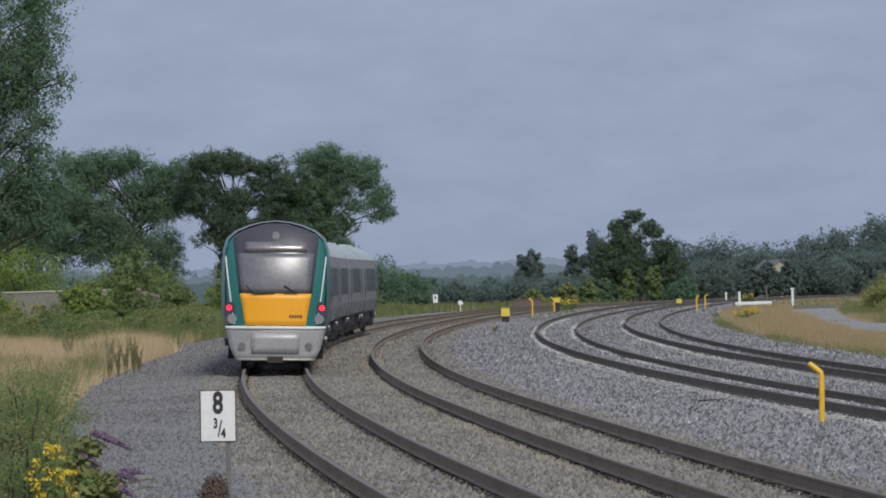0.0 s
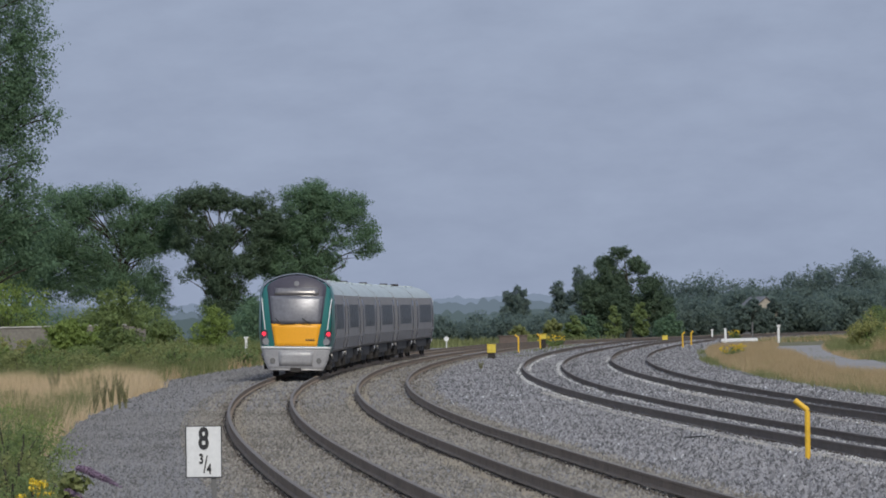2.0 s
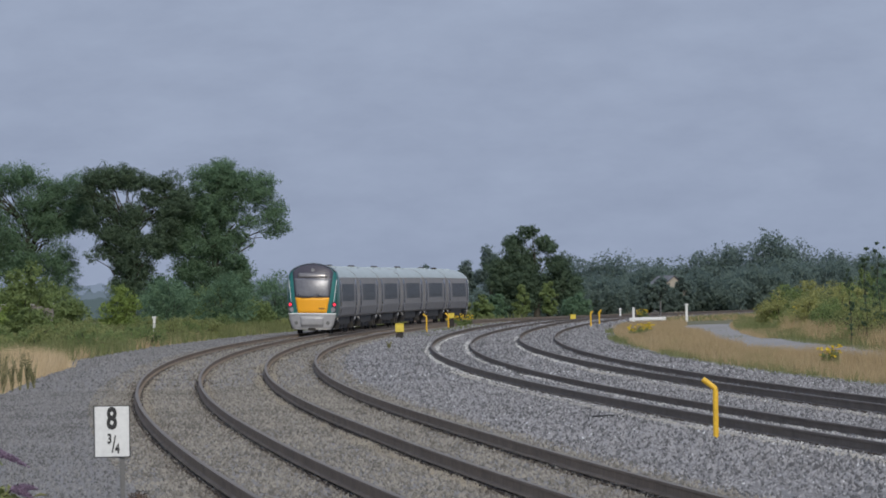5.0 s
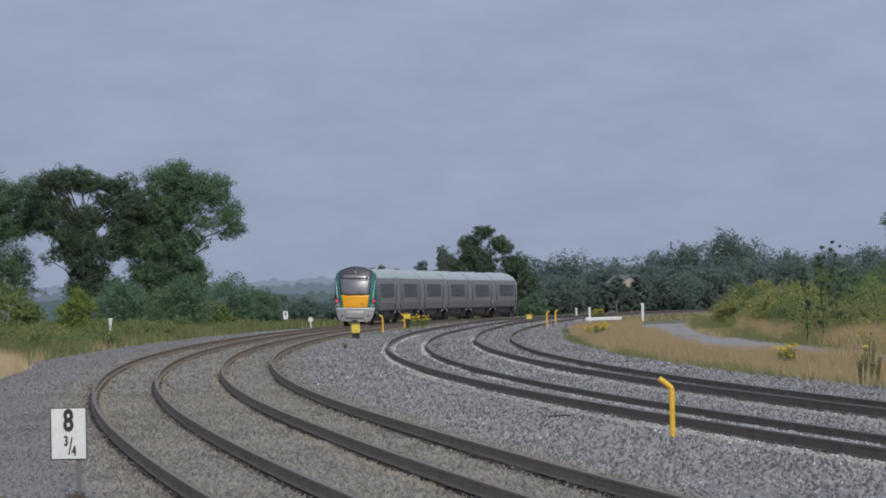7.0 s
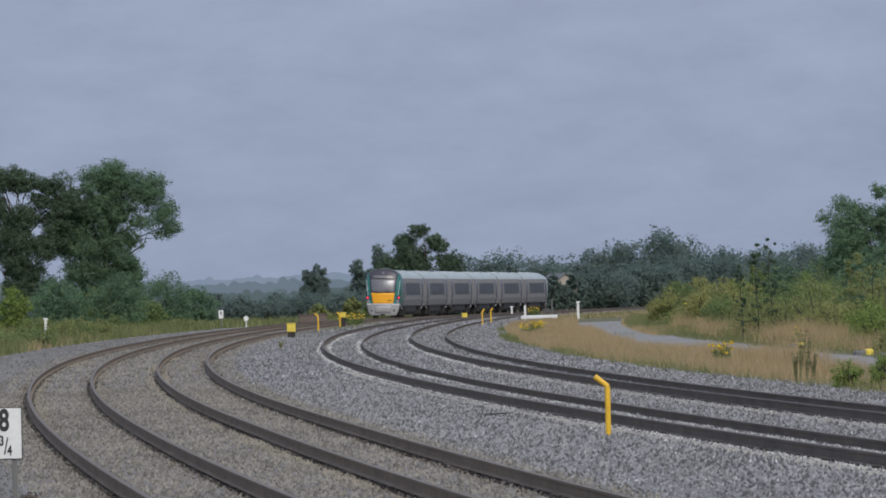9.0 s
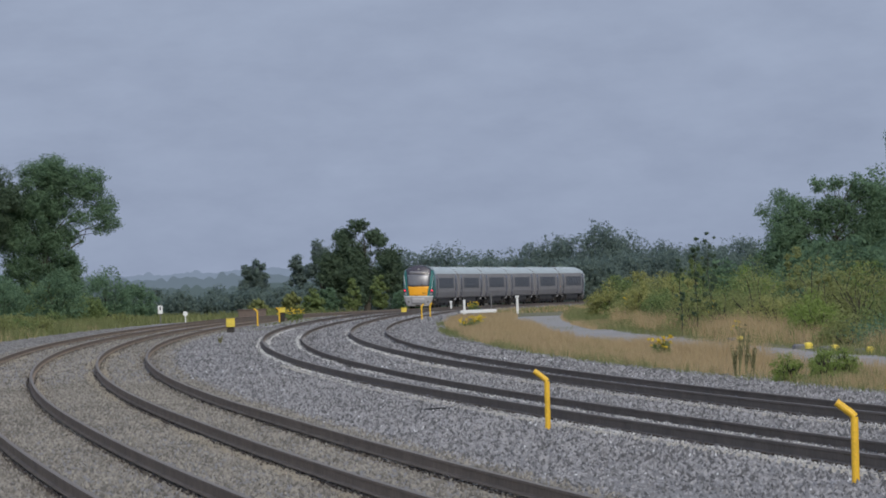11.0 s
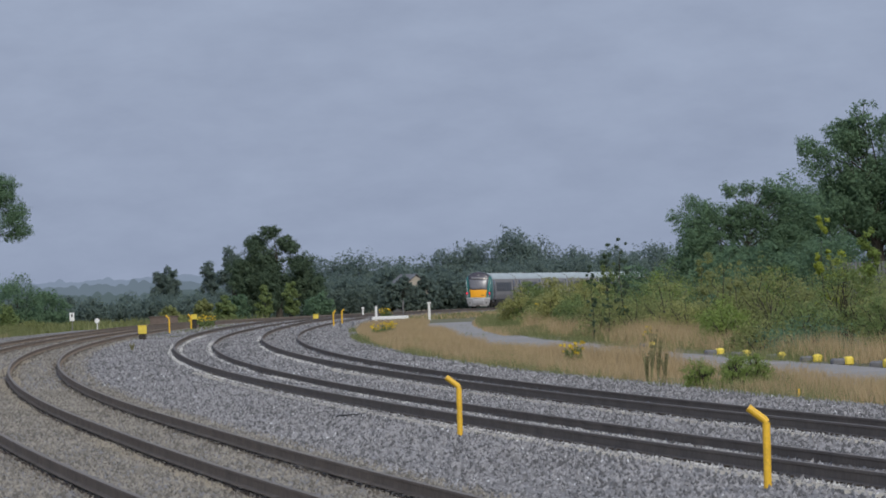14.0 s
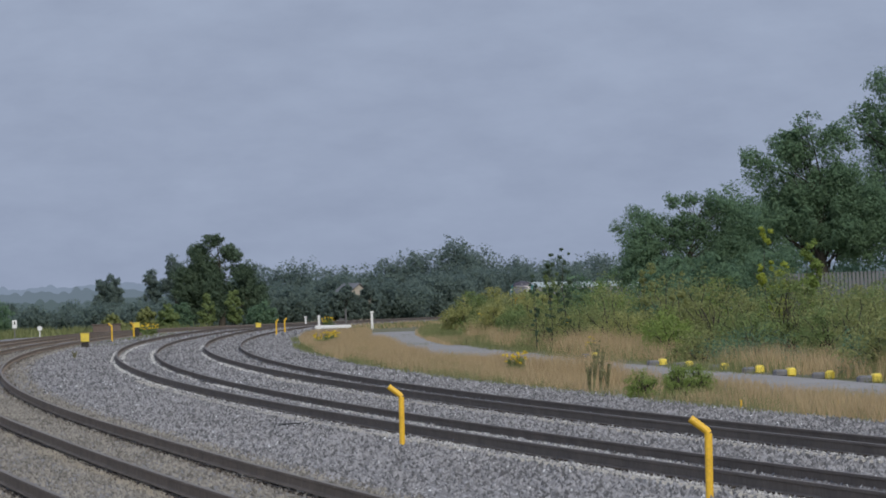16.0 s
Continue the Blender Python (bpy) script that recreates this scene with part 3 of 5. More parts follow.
def build_car(driving, low_cab=False):
    name = "driving_carriage" if driving else "carriage"
    label = "silver-grey driving carriage with yellow end and teal pillars" if driving else "silver-grey railway carriage with dark windows and pale roof"
    car = thing(name, Matrix(), label, "railway carriage", "carriages of the express train")
    half = CAR / 2
    start = -half + (1.7 if driving else 0.0)
    bm = bmesh.new()
    body = SECTION[:6]
    for side in (-1, 1):
        ys = [start, start + 0.4, half - 0.4, half]
        rows = [[bm.verts.new((side * x, y, z)) for x, z in body] for y in ys]
        for a, b in zip(rows, rows[1:]):
            for k in range(len(body) - 1):
                bm.faces.new((a[k], a[k + 1], b[k + 1], b[k]))
    # floor and end walls
    fl = [bm.verts.new(p) for p in ((-1.2, start, 0.9), (1.2, start, 0.9), (1.2, half, 0.9), (-1.2, half, 0.9))]
    bm.faces.new(fl)
    full = [(x, z) for x, z in SECTION] + [(-x, z) for x, z in reversed(SECTION[:-1])]
    for y in ((half - 0.002, start + 0.002) if not driving else (half - 0.002,)):
        bm.faces.new([bm.verts.new((x * 0.998, y, z)) for x, z in full])
    part("body", bm, M["silver"], car, "silver-grey curved bodyside", smooth=False)
    bm = bmesh.new()
    roof = SECTION[5:]
    rows = []
    for y in (start, half):
        rows.append([bm.verts.new((x, y, z)) for x, z in ([(p[0], p[1]) for p in roof] + [(-x, z) for x, z in reversed(roof[:-1])])])
    for k in range(len(rows[0]) - 1):
        bm.faces.new((rows[0][k], rows[0][k + 1], rows[1][k + 1], rows[1][k]))
    part("roof", bm, M["roof"], car, "pale blue-grey arched roof", smooth=True)
    for y0 in (-4.2, 2.6):
        part("roof_pod", box(-0.5, 0.5, y0, y0 + 1.6, 3.55, 3.74), M["roof"], car, bevel=0.04)
    part("exhaust", box(-0.2, 0.2, 5.4, 5.8, 3.6, 3.82), M["black"], car, "small dark exhaust outlet", bevel=0.03)
    for side in (-1, 1):
        for k in range(6):
            y0 = -6.55 + k * 2.2
            part("window", side_panel(bmesh.new(), side, y0, y0 + 1.98, 1.80, 2.74, 0.006), M["glass"], car, "dark tinted glass window")
        for y0 in (-9.55, 8.35):
            if driving and y0 < -9:
                y0 = -8.9
            d = part("door", side_panel(bmesh.new(), side, y0, y0 + 1.15, 1.0, 2.98, 0.012, 6), M["dome"], car, "dark grey passenger door")
            part("door_glass", side_panel(bmesh.new(), side, y0 + 0.3, y0 + 0.85, 1.7, 2.7, 0.018), M["glass"], d)
        part("skirt", box(side * 1.16 - 0.05, side * 1.16 + 0.05, -5.4, 5.4, 0.5, 0.9), M["black"], car, "grimy dark underframe skirt")
    for y0, y1 in ((-5.0, -2.6), (-2.2, 0.9), (1.3, 4.9)):
        part("underframe_box", box(-1.1, 1.1, y0, y1, 0.26, 0.9), M["black"], car, bevel=0.04)
    build_bogie(car, -7.9, -1)
    build_bogie(car, 7.9, 1)
    part("gangway", box(-0.62, 0.62, half, half + 0.3, 0.85, 3.1), M["rubber"], car, "black rubber gangway bellows", bevel=0.05)
    part("coupler", box(-0.15, 0.15, half, half + 0.3, 0.5, 0.75), M["black"], car)
    if not driving:
        part("gangway", box(-0.62, 0.62, -half - 0.3, -half, 0.85, 3.1), M["rubber"], car, "black rubber gangway bellows", bevel=0.05)
        return car
    # the driving end: a tapering cab shell
    bm = bmesh.new()
    ring = list(zip(SECTION, DOME)) + [((-a[0], a[1]), (-b[0], b[1])) for a, b in reversed(list(zip(SECTION, DOME))[:-1])]
    rows = []
    for t in (0.0, 0.3, 0.6, 0.82, 0.95, 1.0):
        row = []
        for a, b in ring:
            up = 0.0 if low_cab else min(1.0, t * 1.6)
            x, z = a[0] + (b[0] - a[0]) * up, a[1] + (b[1] - a[1]) * up
            k = 1 - 0.085 * t ** 2.5
            zz = z if z < 2 else 2 + (z - 2) * (1 - 0.035 * t ** 2)
            xx = x * k
            y1 = nose_y(xx, zz)
            row.append(bm.verts.new((xx, start + (y1 - start) * t, zz)))
        rows.append(row)
    for a, b in zip(rows, rows[1:]):
        for k in range(len(ring) - 1):
            bm.faces.new((a[k], a[k + 1], b[k + 1], b[k]))
    cab = part("cab_shell", bm, M["teal"], car, "teal-painted cab shell", smooth=True)
    cab.data.materials.append(M["cab_roof"] if not low_cab else M["roof"])
    for p in cab.data.polygons:
        if p.center.z > (2.3 if low_cab else 3.36):
            p.material_index = 1
    rim = [(0.75, 1.16), (1.2, 1.25), (2.2, 1.30), (2.9, 1.29)]
    crown = [(2.0, 0.95), (2.9, 1.06), (3.2, 1.0), (3.45, 0.72), (3.58, 0.3)]
    if not low_cab:
        rim += [(3.12, 1.275), (3.3, 1.235), (3.4, 1.18), (3.52, 1.05), (3.64, 0.82), (3.74, 0.56), (3.80, 0.3)]
        crown = [(2.0, 0.95), (2.9, 1.06), (3.25, 1.10), (3.4, 1.13), (3.52, 1.03), (3.64, 0.81), (3.74, 0.555), (3.81, 0.25)]
    face_panel("cab_face", rim, M["teal"], car, 0.004, "teal corner pillars of the cab", 16, 22)
    face_panel("dome_panel", crown, M["dome"], car, 0.014, "dark purple-grey surround above the windscreen", 14, 14)
    face_panel("windscreen", [(2.0, 0.88), (2.5, 0.94), (3.03, 0.99)], M["screen"], car, 0.026, "large curved grey-reflecting windscreen", 14, 8)
    face_panel("destination_strip", [(3.07, 0.82), (3.33, 0.79)], M["band"], car, 0.03, "glossy grey strip above the windscreen", 12, 2)
    face_panel("end_panel", [(1.16, 0.79), (1.6, 0.855), (1.99, 0.93)], M["yellow"], car, 0.024, "bright yellow warning panel", 14, 6)
    face_panel("apron", [(0.28, 1.03), (0.55, 1.17), (0.95, 1.27), (1.13, 1.30)], M["apron"], car, 0.05, "silver bumper apron", 16, 6)
    face_panel("apron_lip", [(1.06, 1.29), (1.145, 1.31)], M["white"], car, 0.075, "bright upper edge of the apron", 16, 1)
    face_panel("apron_foot", [(0.25, 1.0), (0.31, 1.04)], M["strip"], car, 0.075, "bright lower edge of the apron", 16, 1)
    face_panel("coupler_hatch", [(0.42, 0.62), (0.98, 0.66)], M["apron"], car, 0.062, "removable coupler hatch cover", 8, 3)
    for side in (-1, 1):
        part("buffer_plate", disc(0, 0, 0, 0.1, 0.05, 14), M["post_grey"], car, "round grey buffer plate").matrix_basis = pose(side * 0.86, nose_y(0.86, 0.62) - 0.06, 0.62, 0, 0, 90)
        part("lamp_housing", disc(0, 0, 0, 0.15, 0.06, 18), M["dome"], car, "dark lamp housing").matrix_basis = pose(side * 1.165, nose_y(1.165, 1.48) - 0.02, 1.48, 0, 0, 90) @ Matrix.Diagonal((1, 1, 2.0, 1))
        part("tail_lamp", disc(0, 0, 0, 0.078, 0.1, 16), M["red"], car, "lit red tail lamp").matrix_basis = pose(side * 1.205, nose_y(1.205, 1.62) - 0.035, 1.62, 0, 0, 90)
        part("head_lamp", disc(0, 0, 0, 0.125, 0.08, 16), M["lens"], car, "unlit clear head lamp").matrix_basis = pose(side * 1.13, nose_y(1.13, 1.33) - 0.035, 1.33, 0, 0, 90)
        # pale line sweeping up the corner
        pts = []
        for k in range(9):
            z = 1.2 + 1.75 * k / 8
            x = side * (1.06 + 0.245 * (k / 8) ** 0.8)
            pts.append((x, nose_y(x, z) - 0.012, z))
        part("corner_stripe", tube(pts, 0.02, 6), M["white"], car, "thin white corner stripe")
        part("wiper", tube([(side * 0.12 + 0.1, nose_y(0, 2.0) - 0.06, 2.02), (side * 0.55, nose_y(0.5, 2.0) - 0.06, 1.99), (side * 0.5 - 0.28, nose_y(0.2, 2.25) - 0.06, 2.2)], 0.022, 6), M["ink"], car, "black windscreen wiper")
    part("marker_lamp", disc(0, 0, 0, 0.1, 0.06, 14), M["lens"], car, "clear lamp at the top of the cab").matrix_basis = pose(0, nose_y(0, 3.5) - 0.03, 3.5, 0, 0, 90)
    bm = bmesh.new()
    for k in range(5):
        x = 0.36 + k * 0.07
        y = nose_y(x, 1.4) - 0.027
        add_box(bm, x, x + 0.045, y - 0.004, y + 0.003, 1.36, 1.44)
    part("number_bars", bm, M["ink"], car, "small dark painted marks")
    part("rear_coupler", box(-0.2, 0.2, -half - 0.12, -half + 0.3, 0.2, 0.36), M["black"], car)
    return car


REAR = build_car(True)
MIDDLE = build_car(False)
TRAIN = [REAR, MIDDLE] + [copy_thing(MIDDLE, Matrix()) for _ in range(3)] + [build_car(True, True)]
SPEED = 44.1


def train_pose(i, t):
    """Carriage i, counted from the tail, at t seconds: the tail runs away along the outer line."""
    s = s_at(200.5) + SPEED * t + CAR / 2 + PITCH * i
    chord = (arc(s + 8) - arc(s - 8)).normalized()
    mid = (arc(s + 8) + arc(s - 8)) / 2
    yaw = math.degrees(-math.atan2(chord.x, chord.y))
    fall = math.degrees(math.asin(chord.z))
    lean = math.degrees(math.atan2(CANT, GAUGE))
    return pose(mid.x, mid.y, mid.z + RAIL_TOP, 0, 0, yaw) @ pose(0, 0, 0, fall, 0, 0) @ pose(0, 0, 0, 0, lean, 0) @ pose(0, 0, 0, 0, 0, 180 if i == 5 else 0)


# ---------------------------------------------------------------- lineside things
def text_part(name, body, size, m, material, parent, label=""):
    cu = bpy.data.curves.new(name, "FONT")
    cu.body, cu.size, cu.align_x, cu.align_y, cu.extrude, cu.offset = body, size, "CENTER", "CENTER", 0.002, size * 0.035
    tmp = bpy.data.objects.new(name, cu)
    scene.collection.objects.link(tmp)
    me = bpy.data.meshes.new_from_object(tmp.evaluated_get(bpy.context.evaluated_depsgraph_get()))
    bpy.data.objects.remove(tmp)
    me.materials.clear()
    me.materials.append(material)
    return piece(name, me, parent, label, m)


def plate(x0, x1, z0, z1, y0=-0.012, y1=0.0):
    bm = box(x0, x1, y0, y1, z0, z1)
    return bm


def build_milepost():
    ob = thing("milepost", pose(-2.66, 90, -0.025, 0, 0.6, 2), "white milepost plate with black figures on a grey steel post", "milepost")
    part("post", box(0.085, 0.145, 0.0, 0.05, -0.3, 1.2), M["post_grey"], ob, "grey steel post", bevel=0.006)
    p = part("plate", box(-0.2, 0.2, -0.02, -0.002, 0.7, 1.285), M["white"], ob, "white enamelled plate", bevel=0.004)
    bm = box(-0.208, 0.208, -0.016, -0.004, 0.690, 0.703)
    add_box(bm, -0.208, 0.208, -0.016, -0.004, 1.282, 1.295)
    add_box(bm, -0.212, -0.199, -0.016, -0.004, 0.69, 1.295)
    add_box(bm, 0.199, 0.212, -0.016, -0.004, 0.69, 1.295)
    part("rim", bm, M["ink"], p, "thin dark rim")
    text_part("figure", "8", 0.33, pose(0.0, -0.0235, 1.135, 90) @ Matrix.Diagonal((0.72, 1.05, 1, 1)), M["ink"], p, "black figure 8")
    text_part("figure", "3", 0.15, pose(-0.03, -0.0235, 0.905, 90) @ Matrix.Diagonal((0.7, 1.05, 1, 1)), M["ink"], p, "black figure 3")
    part("fraction_bar", tube([(0.0, -0.023, 0.75), (0.04, -0.023, 0.95)], 0.008, 6), M["ink"], p)
    text_part("figure", "4", 0.15, pose(0.06, -0.0235, 0.79, 90) @ Matrix.Diagonal((0.7, 1.05, 1, 1)), M["ink"], p, "black figure 4")


def build_bent_post(x, y, h, r, yaw=0.0, name="bent_post", bend=0.2, up=0.17):
    ob = thing(name, pose(x, y, float(dip(y)), 0, 0.6, yaw), "yellow-painted steel post with a bent top in the ballast", "marker post", "yellow bent posts")
    part("shaft", tube([(0, 0, -0.1), (0, 0, h - up)], r, 12), M["post_yellow"], ob)
    part("bent_top", tube([(0, 0, h - up), (-0.02, 0, h - up + 0.03), (-bend, 0, h)], r, 12), M["post_yellow"], ob)
    part("collar", tube([(0, 0, -0.02), (0, 0, 0.03)], r * 1.5, 12), M["post_yellow"], ob)
    return ob


def build_box_marker(x, y, w, h, base):
    ob = thing("lineside_box", pose(x, y, float(dip(y))), "yellow lineside box on a short dark stand", "lineside box", "yellow lineside boxes")
    part("box", box(-w / 2, w / 2, -0.2, 0.2, base, base + h), M["box_yellow"], ob, "bright yellow lidded box", bevel=0.03)
    part("stand", box(-w * 0.42, w * 0.42, -0.15, 0.15, -0.1, base), M["black"], ob, "black stand", bevel=0.02)
    part("lid", box(-w / 2 - 0.015, w / 2 + 0.015, -0.215, 0.215, base + h, base + h + 0.03), M["box_yellow"], ob)


def build_sign(x, y, h, w, ph, label, round_top=False, mark=True):
    ob = thing("lineside_sign", pose(x, y, -0.05 + float(dip(y))), label, "sign")
    part("post", box(-0.035, 0.035, 0, 0.06, -0.05, h - 0.05), M["post_grey"] if not round_top else M["white"], ob, bevel=0.006)
    if round_top:
        p = part("plate", disc(0, 0, 0, w / 2, 0.03, 18), M["white"], ob, "round white plate")
        p.matrix_basis = pose(0, -0.02, h - w / 2, 0, 0, 90)
    else:
        p = part("plate", box(-w / 2, w / 2, -0.03, -0.005, h - ph, h), M["white"], ob, "white rectangular plate", bevel=0.005)
        if mark:
            part("mark", box(-w * 0.14, w * 0.14, -0.036, -0.03, h - ph * 0.55, h - ph * 0.15), M["ink"], p, "dark unreadable mark")


def build_white_post(x, y, h, w, label, cap=True):
    ob = thing("white_post", pose(x, y, -0.05 + float(dip(y))), label, "post", "white lineside posts")
    part("shaft", box(-w / 2, w / 2, -w / 2, w / 2, -0.05, h - 0.12), M["white"], ob, bevel=0.01)
    part("cap", box(-w * 0.8, w * 0.8, -w * 0.8, w * 0.8, h - 0.12, h), M["white"], ob, bevel=0.015) if cap else None
    return ob


def build_barrier():
    ob = thing("barrier", pose(19.6, 490, -0.05, 0, 0, -4), "low white-painted barrier beam across the road end", "barrier")
    part("beam", box(-1.1, 1.2, -0.1, 0.1, 0.16, 0.38), M["white"], ob, "white beam", bevel=0.03)
    for x in (-0.9, 1.0):
        part("leg", box(x - 0.08, x + 0.08, -0.09, 0.09, -0.1, 0.17), M["white"], ob, bevel=0.015)
    return ob


def build_kerb_block(x, y, yaw, w):
    ob = thing("barrier_block", pose(x, y, -0.05, 0, 0, yaw), "low dark block with a yellow-painted end beside the road", "concrete block", "blocks along the road")
    part("body", box(-0.36, 0.0, -0.17, 0.17, -0.05, 0.15), M["slate"], ob, "weathered dark grey body", bevel=0.05)
    part("painted_end", box(-0.02, w * 0.72, -0.2, 0.2, -0.05, 0.19), M["box_yellow"], ob, "yellow-painted end", bevel=0.05)


build_milepost()
build_bent_post(5.93, 122.1, 1.0, 0.045)
build_bent_post(7.64, 86.6, 0.98, 0.045)
for y, off, h in ((440.5, 5.46, 1.05), (478, 5.0, 0.95)):
    p = arc(s_at(y), off)
    build_bent_post(p.x, p.y, h, 0.05, 0)
for y, off in ((454, 14.5), (469, 14.6)):
    p = arc(s_at(y), off)
    build_bent_post(p.x, p.y, 0.95, 0.05, 180, bend=0.14)
build_box_marker(3.15, 393.0, 0.44, 0.42, 0.32)
build_box_marker(16.6, 545.0, 0.38, 0.34, 0.1)
build_box_marker(7.05, 478.0, 0.36, 0.3, 0.62)
build_sign(-0.52, 526.9, 1.25, 0.32, 0.56, "white rectangular sign on a grey post beside the line")
build_sign(1.19, 532.7, 0.80, 0.34, 0.34, "small round white sign on a short post", round_top=True)
build_white_post(18.21, 475.5, 1.2, 0.14, "white-painted timber post in front of a barrier", cap=False)
build_barrier()
build_white_post(22.66, 501.7, 1.15, 0.15, "white post with a square cap beside the road end")
build_white_post(21.95, 600.0, 0.85, 0.13, "distant white post with a cap among the grass")
build_white_post(-10.4, 440.0, 1.35, 0.15, "white lineside post in the verge grass")
_g = thing("grey_post", pose(20.9, 500.0, -0.05), "thin grey steel post behind the barrier", "post")
part("shaft", tube([(0, 0, -0.05), (0, 0, 1.35)], 0.05, 8), M["post_grey"], _g)
for x, y, w in ((19.35, 263.3, 0.3), (19.32, 235.0, 0.3), (19.40, 226.5, 0.28), (19.66, 217.9, 0.3), (19.85, 209.5, 0.32), (19.92, 201.6, 0.3), (20.09, 193.4, 0.3), (20.27, 184.5, 0.3)):
    build_kerb_block(x, y, rng.uniform(-8, 8), w)
for x, y, h in ((14.87, 141.3, 0.24), (13.9, 150.0, 0.16)):
    _s = thing("marker_stub", pose(x, y, 0, 0, 4, 0), "short yellow marker stub at the ballast edge", "marker stub", "yellow stubs")
    part("shaft", box(-0.022, 0.022, -0.02, 0.02, -0.05, h), M["post_yellow"], _s, bevel=0.008)


# ---------------------------------------------------------------- walls, fence, house
def build_walls():
    w = tagged(new("wall_field"), "low weathered grey stone boundary wall behind the grass", "wall", kind="structure")
    w.matrix_basis = pose(-21.5, 470, 0)
    part("masonry", box(-14, 4.3, -0.2, 0.2, -0.2, 2.05), M["stonewall"], w, bevel=0.03)
    part("coping", box(-14.05, 4.35, -0.26, 0.26, 2.05, 2.15), M["concrete"], w, bevel=0.03)
    w = tagged(new("wall_culvert"), "low brown brick parapet wall beyond the track", "wall", kind="structure")
    w.matrix_basis = pose(6.2, 585, float(dip(585)))
    part("masonry", box(-0.9, 1.2, -0.2, 0.2, -0.2, 0.62), M["brick"], w, bevel=0.02)
    part("coping", box(-1.0, 1.3, -0.26, 0.26, 0.62, 0.7), M["brick"], w, bevel=0.02)


build_walls()


def build_litter():
    ob = thing("cable_offcut", pose(4.9, 142.8, 0.10, 0, 0, 57), "thin dark cable offcut lying on the ballast", "cable")
    part("cable", tube([(-0.62, 0.0, -0.03), (-0.3, 0.06, 0.0), (0.1, -0.03, 0.015), (0.4, 0.05, 0.0), (0.66, 0.0, -0.03)], 0.016, 6), M["ink"], ob)


build_litter()


# ---------------------------------------------------------------- vegetation beside the curve
def build_left_side():
    make_tree(-26.6, 430, 21, 14.8, "leaf_dark", "very tall dark green tree in full summer leaf", 46000, 0.10, 220, 0.03, "tall", holes=0,
              lobes=[(-22.1, 17.7, 1.9, 1.7), (-21.9, 15.5, 1.9, 1.7), (-21.6, 13.7, 1.9, 1.3), (-22.8, 16.0, 2.2, 2.2), (-21.6, 12.1, 1.2, 1.1), (-22.9, 12.9, 1.9, 1.9), (-22.7, 10.8, 1.6, 1.4), (-23.5, 18.5, 2.2, 1.9), (-22.2, 20.3, 2.2, 1.9), (-23.1, 22.5, 2.2, 2.2), (-25.7, 16.6, 2.9, 2.9), (-25.8, 13.0, 2.9, 2.9), (-23.2, 8.6, 1.7, 1.7), (-22.2, 7.6, 1.9, 1.7), (-23.5, 6.5, 2.2, 1.9), (-25.6, 9.4, 2.9, 2.4), (-21.1, 8.3, 1.2, 1.2), (-21.6, 5.5, 1.7, 1.4), (-25.5, 5.6, 2.4, 2.2), (-22.1, 9.4, 1.3, 1.2), (-23.6, 9.8, 1.9, 1.4), (-22.3, 6.4, 1.7, 1.4)])
    make_tree(-36, 440, 19, 12, "leaf_dark", "tall dark green tree behind the boundary wall", 4500, 0.26, 50, 0.05, "tall", holes=0)
    grp = "oaks beside the field"
    make_tree(-33.0, 625, 12.2, 10, "leaf_dark", "broad green oak in full leaf by the field", 14000, 0.12, 100, 0.02, group=grp, holes=0)
    make_tree(-24.6, 622, 13.7, 9, "leaf_dark", "broad green oak with dense rounded crown", 56000, 0.100, 220, group=grp,
              lobes=[(-29.7, 11.7, 1.8, 1.6), (-27.8, 11.2, 2.2, 1.9), (-25.5, 12.1, 2.1, 1.7), (-23.7, 10.8, 2.1, 1.8), (-21.8, 10.5, 1.8, 1.3), (-29.3, 8.8, 2.2, 2.2), (-26.4, 8.4, 2.4, 2.2), (-24.0, 8.6, 1.9, 1.9), (-21.1, 8.8, 1.3, 1.2), (-28.4, 5.8, 2.4, 2.4), (-25.3, 5.7, 2.4, 2.2), (-22.9, 5.2, 1.9, 2.2), (-21.7, 3.5, 1.3, 1.5), (-20.4, 10.6, 1.1, 1.1), (-22.8, 7.9, 1.5, 1.5), (-20.5, 9.9, 1.5, 1.5), (-30.8, 7.9, 2.0, 2.0), (-22.6, 10.5, 1.6, 1.4), (-20.8, 10.9, 1.9, 1.6), (-21.1, 8.6, 1.8, 1.5)])
    make_tree(-16.6, 618, 13.3, 9, "leaf_deep", "dark oak with open limbs and sky between", 50000, 0.098, 230, group=grp,
              lobes=[(-18.5, 11.7, 1.3, 1.3), (-16.9, 12.0, 1.4, 1.2), (-15.6, 11.5, 1.3, 1.1), (-13.6, 11.6, 1.2, 1.1), (-18.5, 9.8, 1.2, 1.2), (-16.1, 8.7, 1.3, 1.2), (-12.7, 10.2, 1.4, 1.4), (-17.1, 7.2, 1.7, 1.3), (-18.8, 6.0, 1.2, 0.9), (-16.4, 5.5, 1.6, 1.3), (-15.5, 4.1, 1.1, 1.2), (-16.5, 2.8, 1.4, 1.4), (-19.6, 10.8, 1.0, 1.2), (-19.7, 8.5, 0.9, 0.9), (-14.6, 10.2, 1.0, 0.9), (-14.0, 8.1, 1.1, 0.9), (-15.2, 6.7, 1.3, 1.1), (-17.6, 8.7, 1.0, 1.0), (-17.2, 5.0, 1.2, 1.2), (-19.2, 8.9, 1.5, 1.2), (-18.3, 7.6, 1.5, 1.2), (-13.4, 9.1, 1.4, 1.4), (-13.6, 7.1, 1.5, 1.4), (-14.4, 6.0, 1.5, 1.2)])
